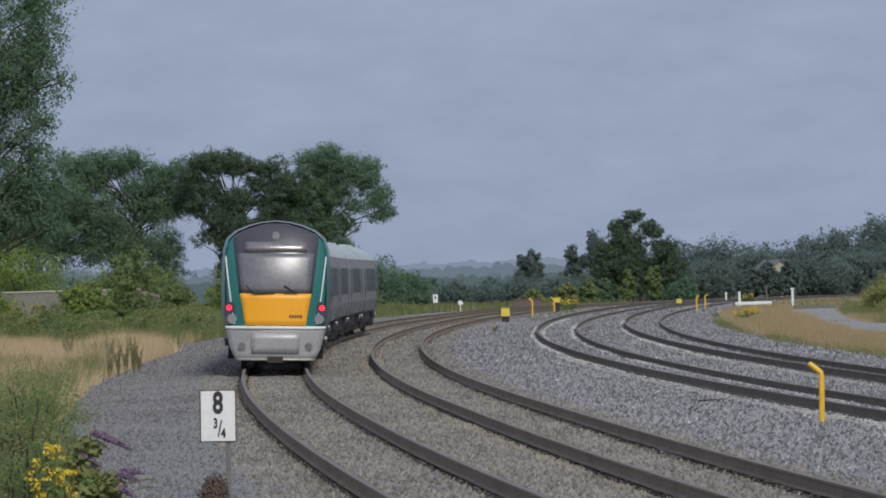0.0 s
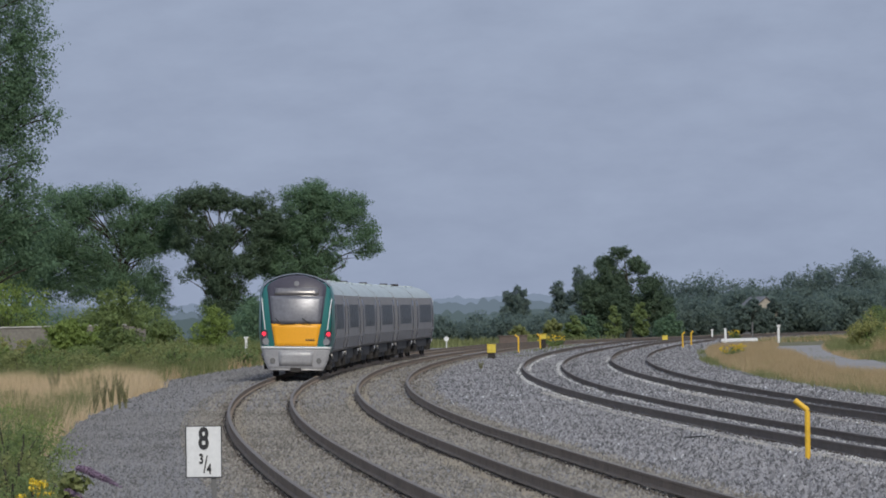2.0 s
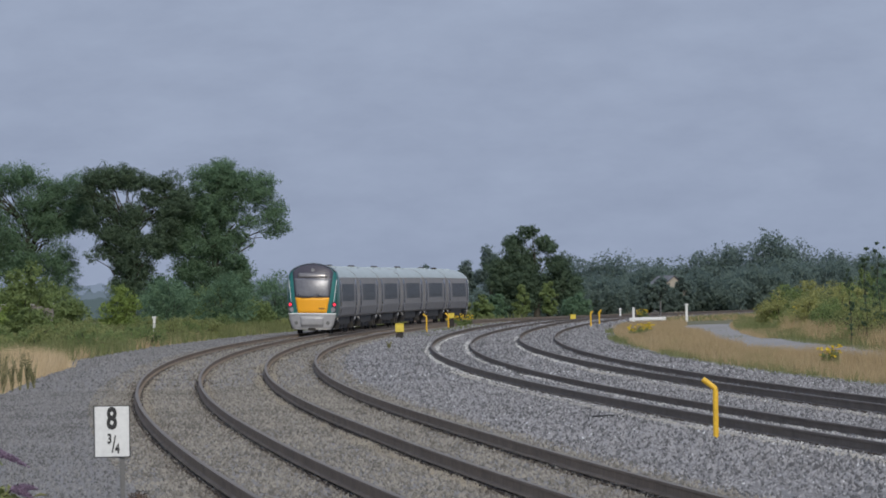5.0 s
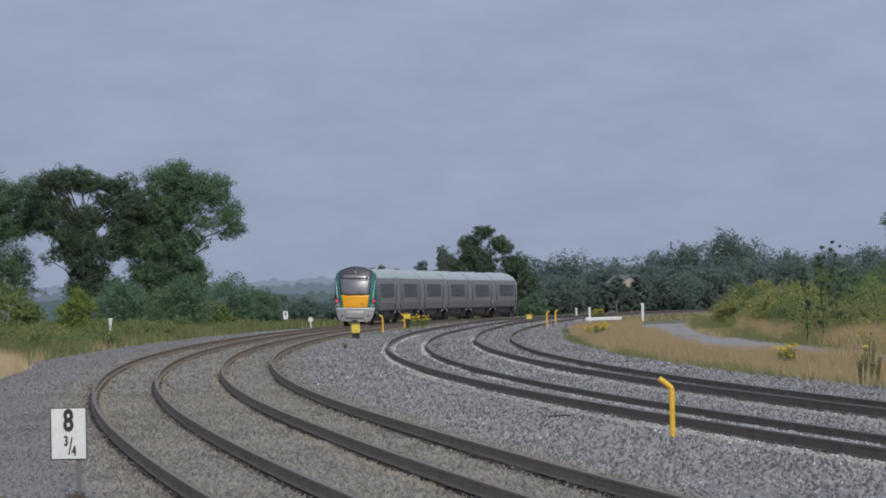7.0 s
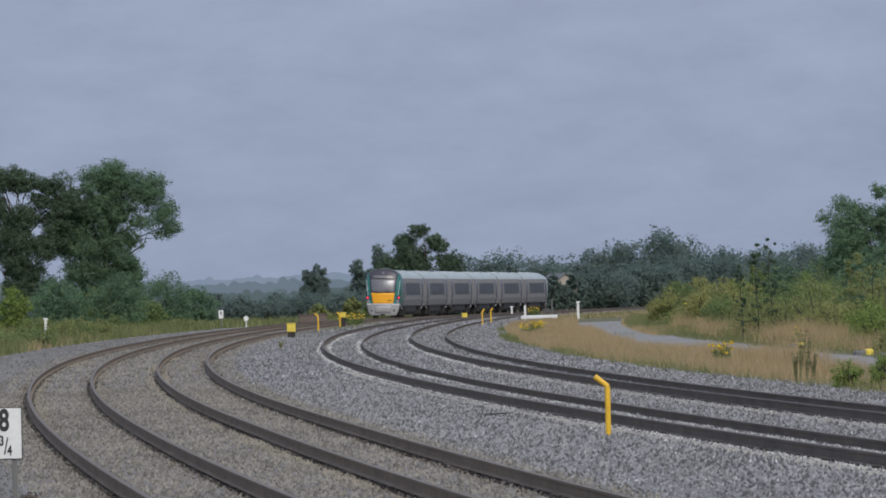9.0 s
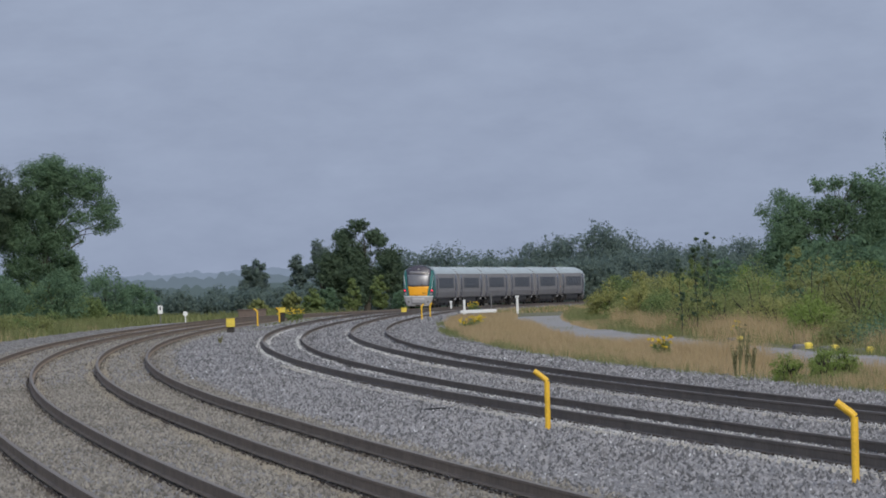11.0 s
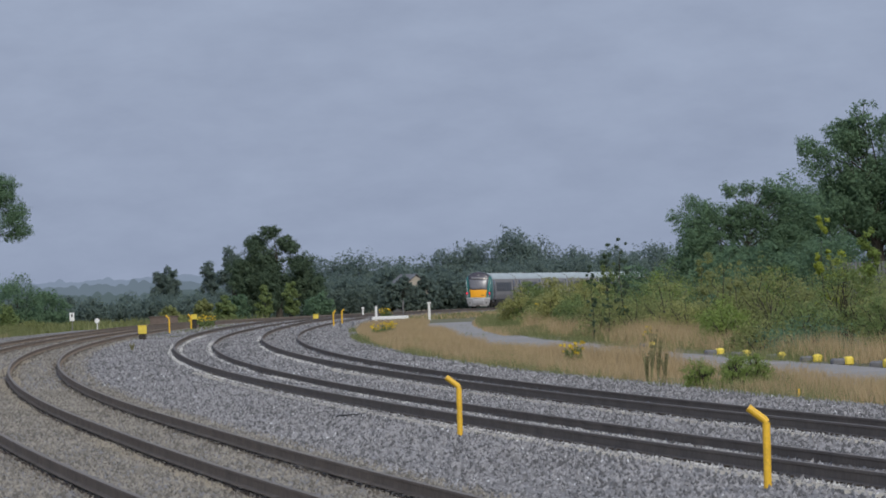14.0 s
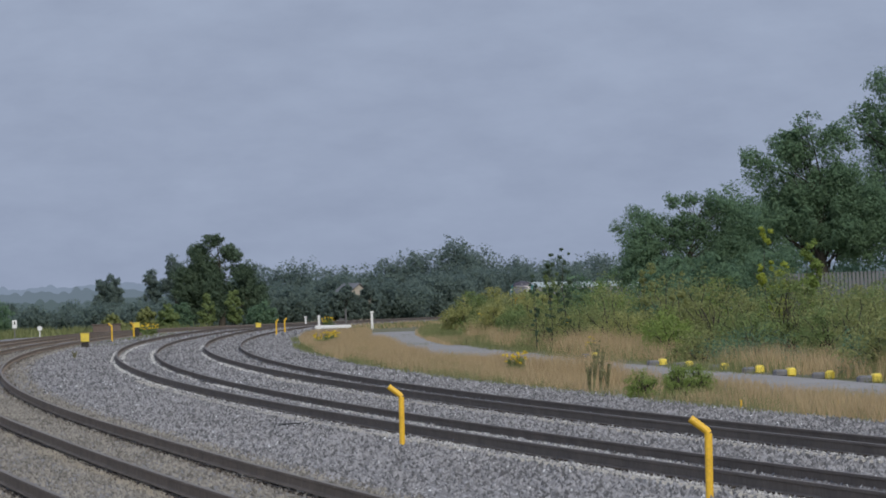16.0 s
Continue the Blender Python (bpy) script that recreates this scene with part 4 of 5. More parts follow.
    make_tree(-9.6, 620, 13.2, 11, "leaf_dark", "wide spreading oak with an overhanging limb", 60000, 0.100, 250, group=grp,
              lobes=[(-9.8, 11.4, 1.9, 1.7), (-8.1, 11.6, 2.2, 1.6), (-6.2, 10.6, 1.9, 1.7), (-5.0, 9.1, 1.5, 1.7), (-4.5, 7.7, 0.9, 0.9), (-9.4, 9.2, 2.2, 1.7), (-7.5, 8.7, 1.7, 1.2), (-5.6, 7.0, 0.8, 0.5), (-11.3, 9.0, 1.6, 1.5), (-11.6, 6.6, 1.8, 1.7), (-9.7, 6.8, 1.9, 1.5), (-8.5, 5.3, 1.7, 1.2), (-11.5, 3.9, 2.2, 1.5), (-9.5, 3.1, 2.4, 1.7), (-7.6, 3.8, 1.2, 1.5), (-12.5, 2.0, 2.2, 1.5), (-12.4, 8.3, 1.2, 1.2), (-13.0, 6.4, 1.3, 1.0), (-13.9, 3.0, 1.5, 1.5), (-10.7, 5.3, 1.5, 1.2), (-7.5, 7.0, 1.2, 0.9)])
    for x, y, h, w, leaf in ((-31, 590, 4.8, 6, "leaf_mid"), (-26, 585, 4.2, 5, "leaf_mid"), (-22, 600, 4.6, 4.6, "leaf_mid"), (-16.4, 590, 3.6, 3.4, "leaf_light"), (-13.2, 600, 4.4, 4.4, "leaf_dark"),
                          (-9.6, 595, 3.4, 3.8, "leaf_mid"), (-8.2, 640, 5.8, 5.4, "leaf_dark"), (-5.0, 645, 5.0, 4.6, "leaf_dark"), (-2.6, 650, 3.6, 3.6, "leaf_dark"), (-6.2, 592, 2.4, 3.2, "leaf_mid")) + (
                          (-34, 575, 6.2, 6, "leaf_dark"), (-29.5, 570, 5.6, 6, "leaf_dark"), (-24, 578, 5.2, 5, "leaf_mid"), (-12.4, 575, 4.6, 4.6, "leaf_dark"), (-8.4, 580, 4.4, 4.2, "leaf_dark"), (-27.6, 412, 6.4, 5.6, "leaf_light"), (-31, 420, 7.4, 6, "leaf_mid"), (-25.0, 418, 6.2, 4.4, "leaf_light"), (-19.0, 409, 2.4, 1.8, "leaf_light"), (-26.5, 484, 3.3, 2.8, "leaf_light"), (-16.6, 420, 2.2, 2.6, "leaf_mid"), (-26.0, 480, 6.6, 5.2, "leaf_light"), (-29.0, 482, 4.6, 4.4, "leaf_light"), (-17.0, 425, 5.0, 3.2, "leaf_mid"), (-19.3, 418, 3.5, 2.6, "leaf_light"), (-17.8, 432, 3.0, 2.2, "leaf_light"), (-24.8, 482, 2.9, 2.6, "leaf_light"), (-16.9, 484, 2.7, 2.8, "leaf_mid")):
        make_bush(x, y, h, w, leaf, {"leaf_dark": "dense dark green hedge bush by the field", "leaf_mid": "mid-green leafy shrub by the field", "leaf_light": "bright yellow-green sapling bush by the wall"}[leaf], 3200, 0.115, 16)
    for k in range(64):
        s = s_at(rng.uniform(300, 520))
        p = arc(s, rng.uniform(-17, -6.6))
        make_bush(p.x, p.y, rng.uniform(0.8, 1.6), rng.uniform(1.4, 2.6), rng.choice(["leaf_bank", "leaf_mid", "leaf_bank"]), "low green bramble clump in the lineside grass", 800, 0.07, 9, "brambles of the verge")
    # tall weeds along the foot of the wall
    for k in range(34):
        make_bush(-34.5 + 19.5 * k / 33 + rng.uniform(-0.4, 0.4), rng.uniform(446, 466), rng.uniform(1.0, 1.75), rng.uniform(1.4, 2.4), rng.choice(["leaf_bank", "leaf_mid", "leaf_yellow"]), "tall green weeds at the foot of the wall", 900, 0.075, 9, "weeds by the wall")
    # dry golden grass and the green behind it
    grass_field("golden_grass", 110000, s_at(140), s_at(278), -11, -4.4, 0.95, 0.010, "straw", "tall dry golden grass on the verge")
    grass_field("golden_grass", 16000, s_at(278), s_at(480), -9, -5.6, 0.7, 0.018, "russet", "fawn grass fringing the ballast", thresh=0.35)
    grass_field("verge_grass", 70000, s_at(250), s_at(520), -20, -5.6, 0.9, 0.022, "grass", "rough green grass of the verge")
    grass_field("verge_grass", 46000, s_at(95), s_at(215), -9.5, -4.6, 1.0, 0.010, "grass", "green weeds at the foot of the embankment")
    grass_field("verge_grass", 16000, s_at(480), s_at(700), -26, -6.4, 0.7, 0.06, "grass", "green field-edge grass beyond the sign")
    # dock spikes standing out of the gold
    for x, y, h in ((-8.72, 212, 1.1), (-8.55, 213, 1.15), (-8.85, 210, 0.95), (-8.45, 215, 0.9), (-8.95, 206, 0.8), (-11.0, 226, 1.1), (-10.1, 190, 0.9), (-11.6, 240, 1.2), (-9.3, 214, 1.1)):
        build_dock(x, y, h, 0.22)
    # weeds close by, with buddleia and ragwort
    for x, y, h, w in ((-4.6, 70, 1.75, 1.3), (-3.9, 73, 1.2, 1.1), (-5.3, 78, 1.9, 1.6), (-3.55, 68, 0.85, 0.8), (-4.3, 80, 1.55, 1.2), (-4.0, 66, 0.9, 0.9), (-5.2, 96, 1.6, 1.5), (-5.9, 110, 1.6, 1.8), (-3.6, 76, 0.95, 0.7)):
        make_bush(x, y, h, w, rng.choice(["leaf_bank", "leaf_light", "leaf_mid"]), "leafy green weeds beside the ballast", 4200, 0.022, 16, "lineside weeds")
    build_buddleia(-3.5, 70)
    build_ragwort(-3.52, 67.8, 1.22, 0.17, 34)
    build_ragwort(-3.38, 68.2, 1.16, 0.12, 14)


def build_dock(x, y, h, wide=0.3):
    ob = thing("dock_plant", pose(x, y, -0.06, 0, rng.uniform(-5, 5), 0), "dark brown dock plant gone to seed", "weed", "docks in the grass")
    bm = bmesh.new()
    ends = []
    for k in range(6):
        dx, dy = rng.uniform(-wide, wide), rng.uniform(-wide, wide)
        add_tube(bm, [(0, 0, -0.03), (dx * 0.4, dy * 0.4, h * 0.5), (dx, dy, h * rng.uniform(0.8, 1.0))], [0.012, 0.009, 0.004], 5)
        ends.append((dx, dy))
    part("stem", bm, M["dock"], ob)
    steps = (0.3, 0.42, 0.54, 0.66, 0.78, 0.9, 0.98)
    cs = [(dx * t * t, dy * t * t, h * (0.1 + 0.88 * t)) for dx, dy in ends for t in steps]
    v, f = leaf_cloud(cs, [(0.012 + 0.24 * wide) * (1.25 - t) * rng.uniform(0.6, 1.3) for _ in ends for t in steps], 520, 0.022, 2.2, 0.05)
    tagged(piece("seed_spray", mesh_of("seed_spray", v, f, M["dock"]), ob), kind="stuff")


def build_ragwort(x, y, h, w, n, z=-0.05):
    ob = thing("ragwort", pose(x, y, z), "ragwort plant with clusters of bright yellow flowers", "wild flower", "ragwort")
    bm = bmesh.new()
    tips = []
    for k in range(n):
        a, d = rng.uniform(0, 6.28), w * math.sqrt(rng.random())
        tip = (d * math.cos(a), d * math.sin(a), h * rng.uniform(0.55, 1.0))
        tips.append(tip)
        if k % 3 == 0:
            add_tube(bm, [(tip[0] * 0.15, tip[1] * 0.15, 0), (tip[0] * 0.6, tip[1] * 0.6, h * 0.6), tip], [0.012, 0.01, 0.005], 5)
    part("stem", bm, M["leaf_mid"], ob)
    v, f = leaf_cloud(tips, [0.045] * n, n * (12 if y < 250 else 4), 0.017 * max(1, y / 120), 0.5, 0.2)
    tagged(piece("blossom", mesh_of("blossom", v, f, M["flower"]), ob), kind="stuff")
    cs = [(t[0] * 0.7, t[1] * 0.7, t[2] * rng.uniform(0.2, 0.75)) for t in tips]
    v, f = leaf_cloud(cs, [0.09 * max(1, w / 0.35)] * n, n * 16, 0.045 * max(1, w / 0.35), 1.2, 0.2)
    piece("foliage", mesh_of("foliage", v, f, M["leaf_mid"]), ob)


def build_buddleia(x, y):
    ob = thing("buddleia", pose(x, y, -0.05), "buddleia shrub with drooping purple flower spikes", "shrub")
    bm = bmesh.new()
    spikes = [((0.36, 0.0, 1.22), (0.68, -0.02, 1.12)), ((0.30, 0.0, 1.25), (0.50, 0.0, 1.22)), ((0.19, 0.05, 1.05), (0.37, 0.0, 0.97)), ((0.54, 0.0, 0.88), (0.75, 0.0, 0.92)), ((0.53, 0.0, 0.87), (0.71, 0.0, 0.84)),
              ((0.46, 0.05, 0.77), (0.70, 0.0, 0.69))]
    for a, b in spikes:
        add_tube(bm, [(0, 0.1, 0), (a[0] * 0.5, 0.08, a[2] * 0.75), a], [0.014, 0.01, 0.006], 5)
    part("stem", bm, M["bark"], ob)
    for a, b in spikes:
        pts = [tuple(Vector(a).lerp(Vector(b), t) - Vector((0, 0, 0.05 * t * t))) for t in np.linspace(0, 1, 12)]
        v, f = leaf_cloud(pts, list(np.interp(np.linspace(0, 1, 12), (0, 0.3, 0.6, 1), (0.024, 0.033, 0.03, 0.01))), 620, 0.012, 1.0, 0.3)
        piece("flower_spike", mesh_of("flower_spike", v, f, M["lilac"]), ob, "drooping purple flower spike")
    cs = [tuple(Vector(a) * k + Vector((-0.05, 0.1, -0.05))) for a, b in spikes for k in (0.6, 0.8, 0.95)]
    v, f = leaf_cloud(cs, [0.13] * len(cs), 620, 0.05, 0.8, 0.2)
    piece("foliage", mesh_of("foliage", v, f, M["leaf_bank"]), ob)
    for x0, z0, dx in ((0.72, 0.80, 0.12), (0.73, 0.73, 0.12)):
        bm = tube([(x0 - 0.3, 0.06, z0 - 0.06), (x0, 0, z0), (x0 + dx * 0.5, 0, z0 + 0.02), (x0 + dx, 0, z0 + 0.01)], [0.005, 0.006, 0.015, 0.004], 6)
        part("leaf", bm, M["dock"], ob, "narrow dark leaf")


def build_right_side():
    grass_field("russet_grass", 120000, s_at(188), s_at(455), 16.7, 20.1, 0.6, 0.0065, "russet", "russet dry grass between ballast and road", thresh=-0.45)
    grass_field("russet_grass", 24000, s_at(130), s_at(190), 16.7, 19.4, 0.46, 0.007, "russet", "thin dry grass at the ballast edge", thresh=0.1)
    grass_field("strip_grass", 64000, s_at(130), s_at(480), 16.2, 20.0, 0.40, 0.008, "grass", "low green weeds edging the ballast", thresh=0.22)
    grass_field("russet_grass", 11000, s_at(200), s_at(236), 18.4, 20.0, 0.8, 0.007, "russet", "taller fawn grass between ballast and road", thresh=-0.3)
    grass_field("roadside_grass", 42000, s_at(150), s_at(520), 24.6, 26.6, 0.95, 0.009, "russet", "dry grass at the foot of the scrub bank", thresh=0.0)
    grass_field("roadside_grass", 34000, s_at(150), s_at(560), 24.7, 26.8, 0.6, 0.010, "grass", "long green grass on the scrub bank")
    grass_field("roadside_grass", 26000, s_at(335), s_at(470), 22.9, 24.9, 0.45, 0.012, "grass", "long green grass creeping over the road edge", thresh=-0.5)
    grass_field("roadside_grass", 14000, s_at(335), s_at(470), 22.7, 24.9, 0.4, 0.010, "russet", "dry grass creeping over the road edge", thresh=-0.1)
    grass_field("road_edge_grass", 16000, s_at(150), s_at(400), 19.8, 21.0, 0.4, 0.007, "russet", "thin dry grass straying onto the road edge", thresh=0.25)
    grass_field("road_edge_grass", 12000, s_at(150), s_at(340), 23.2, 24.8, 0.35, 0.009, "grass", "thin green grass straying onto the road edge", thresh=0.15)
    grass_field("road_edge_grass", 7000, s_at(150), s_at(440), 20.8, 23.4, 0.16, 0.008, "grass", "low weeds straggling along the road", thresh=0.55)
    grass_field("dead_stalks", 350, s_at(160), s_at(430), 25, 29, 1.2, 0.010, "russet", "pale dead stalks standing in the scrub", thresh=0.35)
    grass_field("field_grass", 20000, s_at(505), s_at(720), 15.8, 40, 0.3, 0.04, "grass", "rough pale grass beyond the road end")
    grass_field("field_grass", 9000, s_at(505), s_at(640), 16, 32, 0.35, 0.04, "russet", "dry straw-coloured grass beyond the road end", thresh=0.3)
    grass_field("island_grass", 24000, s_at(398), s_at(620), 4.9, 7.8, 0.2, 0.03, "grass", "short green grass between the two pairs of tracks")
    # the scrub bank
    for k in range(95):
        y = 165 + 270 * (k / 95) + rng.uniform(-4, 4)
        off = 25.6 + 10 * rng.random() ** 1.3
        p = arc(s_at(y), off)
        h = (1.55 + 0.75 * min(1.0, (off - 25.4) / 3.0)) * rng.uniform(0.55, 1.4)
        leaf = rng.choice(["leaf_bank", "leaf_yellow", "leaf_mid", "leaf_dark", "leaf_light"], p=[0.32, 0.12, 0.30, 0.12, 0.14])
        make_bush(p.x, p.y, h, rng.uniform(1.8, 3.2), leaf, "tangled green scrub bush on the bank", 1800, 0.053, 12, "scrub of the bank")
    for x, y, h in ((22.5, 403, 1.7), (22.9, 402, 2.1), (23.7, 398, 2.5), (24.6, 404, 2.7), (23.6, 408, 2.5), (23.2, 384, 2.1), (24.2, 380, 2.5), (25.4, 392, 2.6), (26.4, 400, 2.6), (22.4, 366, 1.95), (23.4, 360, 2.4), (24.6, 368, 2.3), (22.0, 346, 1.9), (23.0, 340, 2.25), (21.9, 322, 1.95)):
        make_bush(x, y, h, rng.uniform(1.5, 2.2), rng.choice(["leaf_bank", "leaf_yellow", "leaf_mid"]), "tall scrub bush where the bank begins", 2200, 0.058, 12, "scrub of the bank")
    for x, y in ((26.6, 283), (27.6, 288), (28.6, 284), (29.8, 287), (31.2, 285), (32.5, 288), (25.2, 292), (30.6, 280)):
        make_bush(x, y, rng.uniform(2.3, 2.95), rng.uniform(1.8, 2.6), rng.choice(["leaf_bank", "leaf_mid"]), "leafy scrub bush growing against the steel fence", 3400, 0.045, 12, "scrub of the bank")
    # tall weeds and saplings rising from it
    for x, y, h, w, leaf, n in ((20.5, 300, 3.7, 0.6, "leaf_deep", 900), (21.1, 301, 3.9, 0.75, "leaf_deep", 1000), (19.9, 300, 2.9, 0.5, "leaf_deep", 500), (25.25, 262, 4.25, 0.95, "leaf_lime", 1500), (26.8, 263, 3.75, 1.4, "leaf_light", 1700),
                                (25.75, 261, 3.05, 1.0, "leaf_lime", 800), (24.2, 300, 3.2, 1.2, "leaf_bank", 900), (22.6, 330, 3.0, 0.9, "leaf_mid", 700), (23.4, 275, 2.8, 0.9, "leaf_bank", 700)):
        make_tree(x, y, h, w, leaf, "slender sapling rising above the scrub", n, 0.055, 22, 0.06, "tall", name="sapling", group="saplings", stem=0.14, lump=0.4)
    grp = "trees behind the scrub bank"
    make_tree(34.3, 425, 6.8, 3.6, "leaf_dark", "thin-crowned grey-green tree behind the bank", 7000, 0.06, 60, group=grp, lobes=[(33.7, 6.1, 0.8, 0.6), (33.1, 5.5, 0.7, 0.5), (34.5, 5.8, 0.9, 0.7), (33.7, 4.4, 0.8, 0.8), (34.3, 3.6, 1.1, 1.1)])
    make_tree(36.5, 420, 7.6, 5.0, "leaf_dark", "rounded green tree behind the bank", 30000, 0.078, 170, group=grp, lobes=[(35.5, 6.6, 1.3, 0.6), (37.2, 6.8, 1.4, 0.6), (38.6, 6.2, 0.9, 0.7), (36.4, 5.7, 1.4, 0.7), (38.2, 4.8, 1.2, 0.8), (35.4, 4.8, 1.2, 0.9), (34.8, 3.6, 1.4, 1.1), (36.9, 3.4, 1.7, 0.9), (39.1, 3.6, 1.5, 1.4), (34.5, 5.4, 1.2, 0.9), (33.7, 4.7, 1.2, 1.2), (36.7, 4.6, 1.4, 1.0), (34.9, 2.6, 1.7, 1.1), (33.1, 3.0, 1.1, 1.1), (37.2, 2.6, 1.7, 1.1), (39.3, 5.1, 1.2, 1.2), (37.9, 5.9, 1.1, 0.8)])
    make_tree(39.8, 425, 7.8, 5.2, "leaf_dark", "rounded green tree behind the bank", 14000, 0.10, 80, group=grp, lobes=[(39.4, 6.2, 2.0, 1.4), (40.8, 5.2, 2.2, 1.9), (39.6, 3.2, 2.6, 2.0)])
    make_tree(44.2, 430, 8.6, 6.0, "leaf_dark", "rounded green tree behind the bank", 7000, 0.12, 60, 0.05, group=grp)
    make_tree(33.0, 318, 9.0, 6.4, "leaf_dark", "large dark green tree above the steel fence", 38000, 0.072, 170, group=grp, lobes=[(30.3, 7.4, 0.8, 0.6), (31.6, 7.7, 0.9, 0.7), (32.6, 9.0, 0.7, 0.3), (30.9, 6.8, 1.2, 0.8), (32.6, 7.3, 1.2, 0.9), (33.8, 8.2, 1.1, 0.7), (31.8, 5.9, 1.5, 0.9), (33.9, 6.3, 1.5, 1.2), (31.3, 4.8, 1.4, 0.9), (33.4, 4.5, 1.9, 1.2), (35.0, 4.7, 1.4, 1.4), (32.4, 8.4, 0.8, 0.5), (31.9, 8.2, 0.7, 0.5)])
    make_tree(37.2, 324, 10.8, 7.2, "leaf_dark", "large dark green tree above the steel fence", 19000, 0.08, 120, group=grp, lobes=[(35.1, 8.9, 0.9, 0.5), (36.5, 10.5, 0.7, 0.7), (36.2, 9.1, 1.1, 0.9), (36.8, 7.5, 1.4, 1.2), (36.0, 6.1, 1.4, 1.2), (36.9, 4.7, 1.4, 1.4), (37.8, 9.4, 1.4, 1.4), (38.4, 7.0, 1.4, 1.4)])
    for x, y, h, w in ((29.4, 330, 4.4, 3.4), (33, 335, 5, 4.6), (37, 330, 5, 5), (31, 372, 4.2, 4), (28, 385, 3.4, 3.4)):
        make_bush(x, y, h, w, "leaf_dark", "dark green bush below the trees", 3600, 0.10, 14)
    # green tufts, docks and flowers in the strip
    for x, y, h, w in ((13.35, 167, 0.72, 0.7), (14.05, 166, 0.8, 0.75), (14.55, 166.5, 0.8, 0.7), (14.3, 169, 0.7, 0.8)):
        make_bush(x, y, h, w, "leaf_light", "rounded green tuft in the dry grass", 2400, 0.022, 14, "green tufts")
    for x, y, h in ((13.1, 178, 1.3), (13.28, 178.4, 1.1), (12.98, 177.6, 0.8), (13.5, 179, 0.7)):
        build_dock(x, y, h, 0.14)
    build_dock(2.14, 322, 0.42, 0.16)
    for t in RAGWORT:
        build_ragwort(*t)


RAGWORT = [(13.55, 213, 0.75, 0.34, 26), (13.3, 345, 0.7, 0.45, 22), (13.9, 352, 0.75, 0.4, 20), (14.6, 362, 0.65, 0.4, 18), (22.3, 372, 1.45, 0.35, 20), (23.1, 368, 1.35, 0.28, 14), (22.0, 315, 1.2, 0.28, 12),
           (7.6, 500, 0.85, 0.6, 26), (8.5, 506, 0.75, 0.5, 20), (20.6, 520, 0.8, 0.5, 20), (19.8, 270, 0.7, 0.25, 10)]


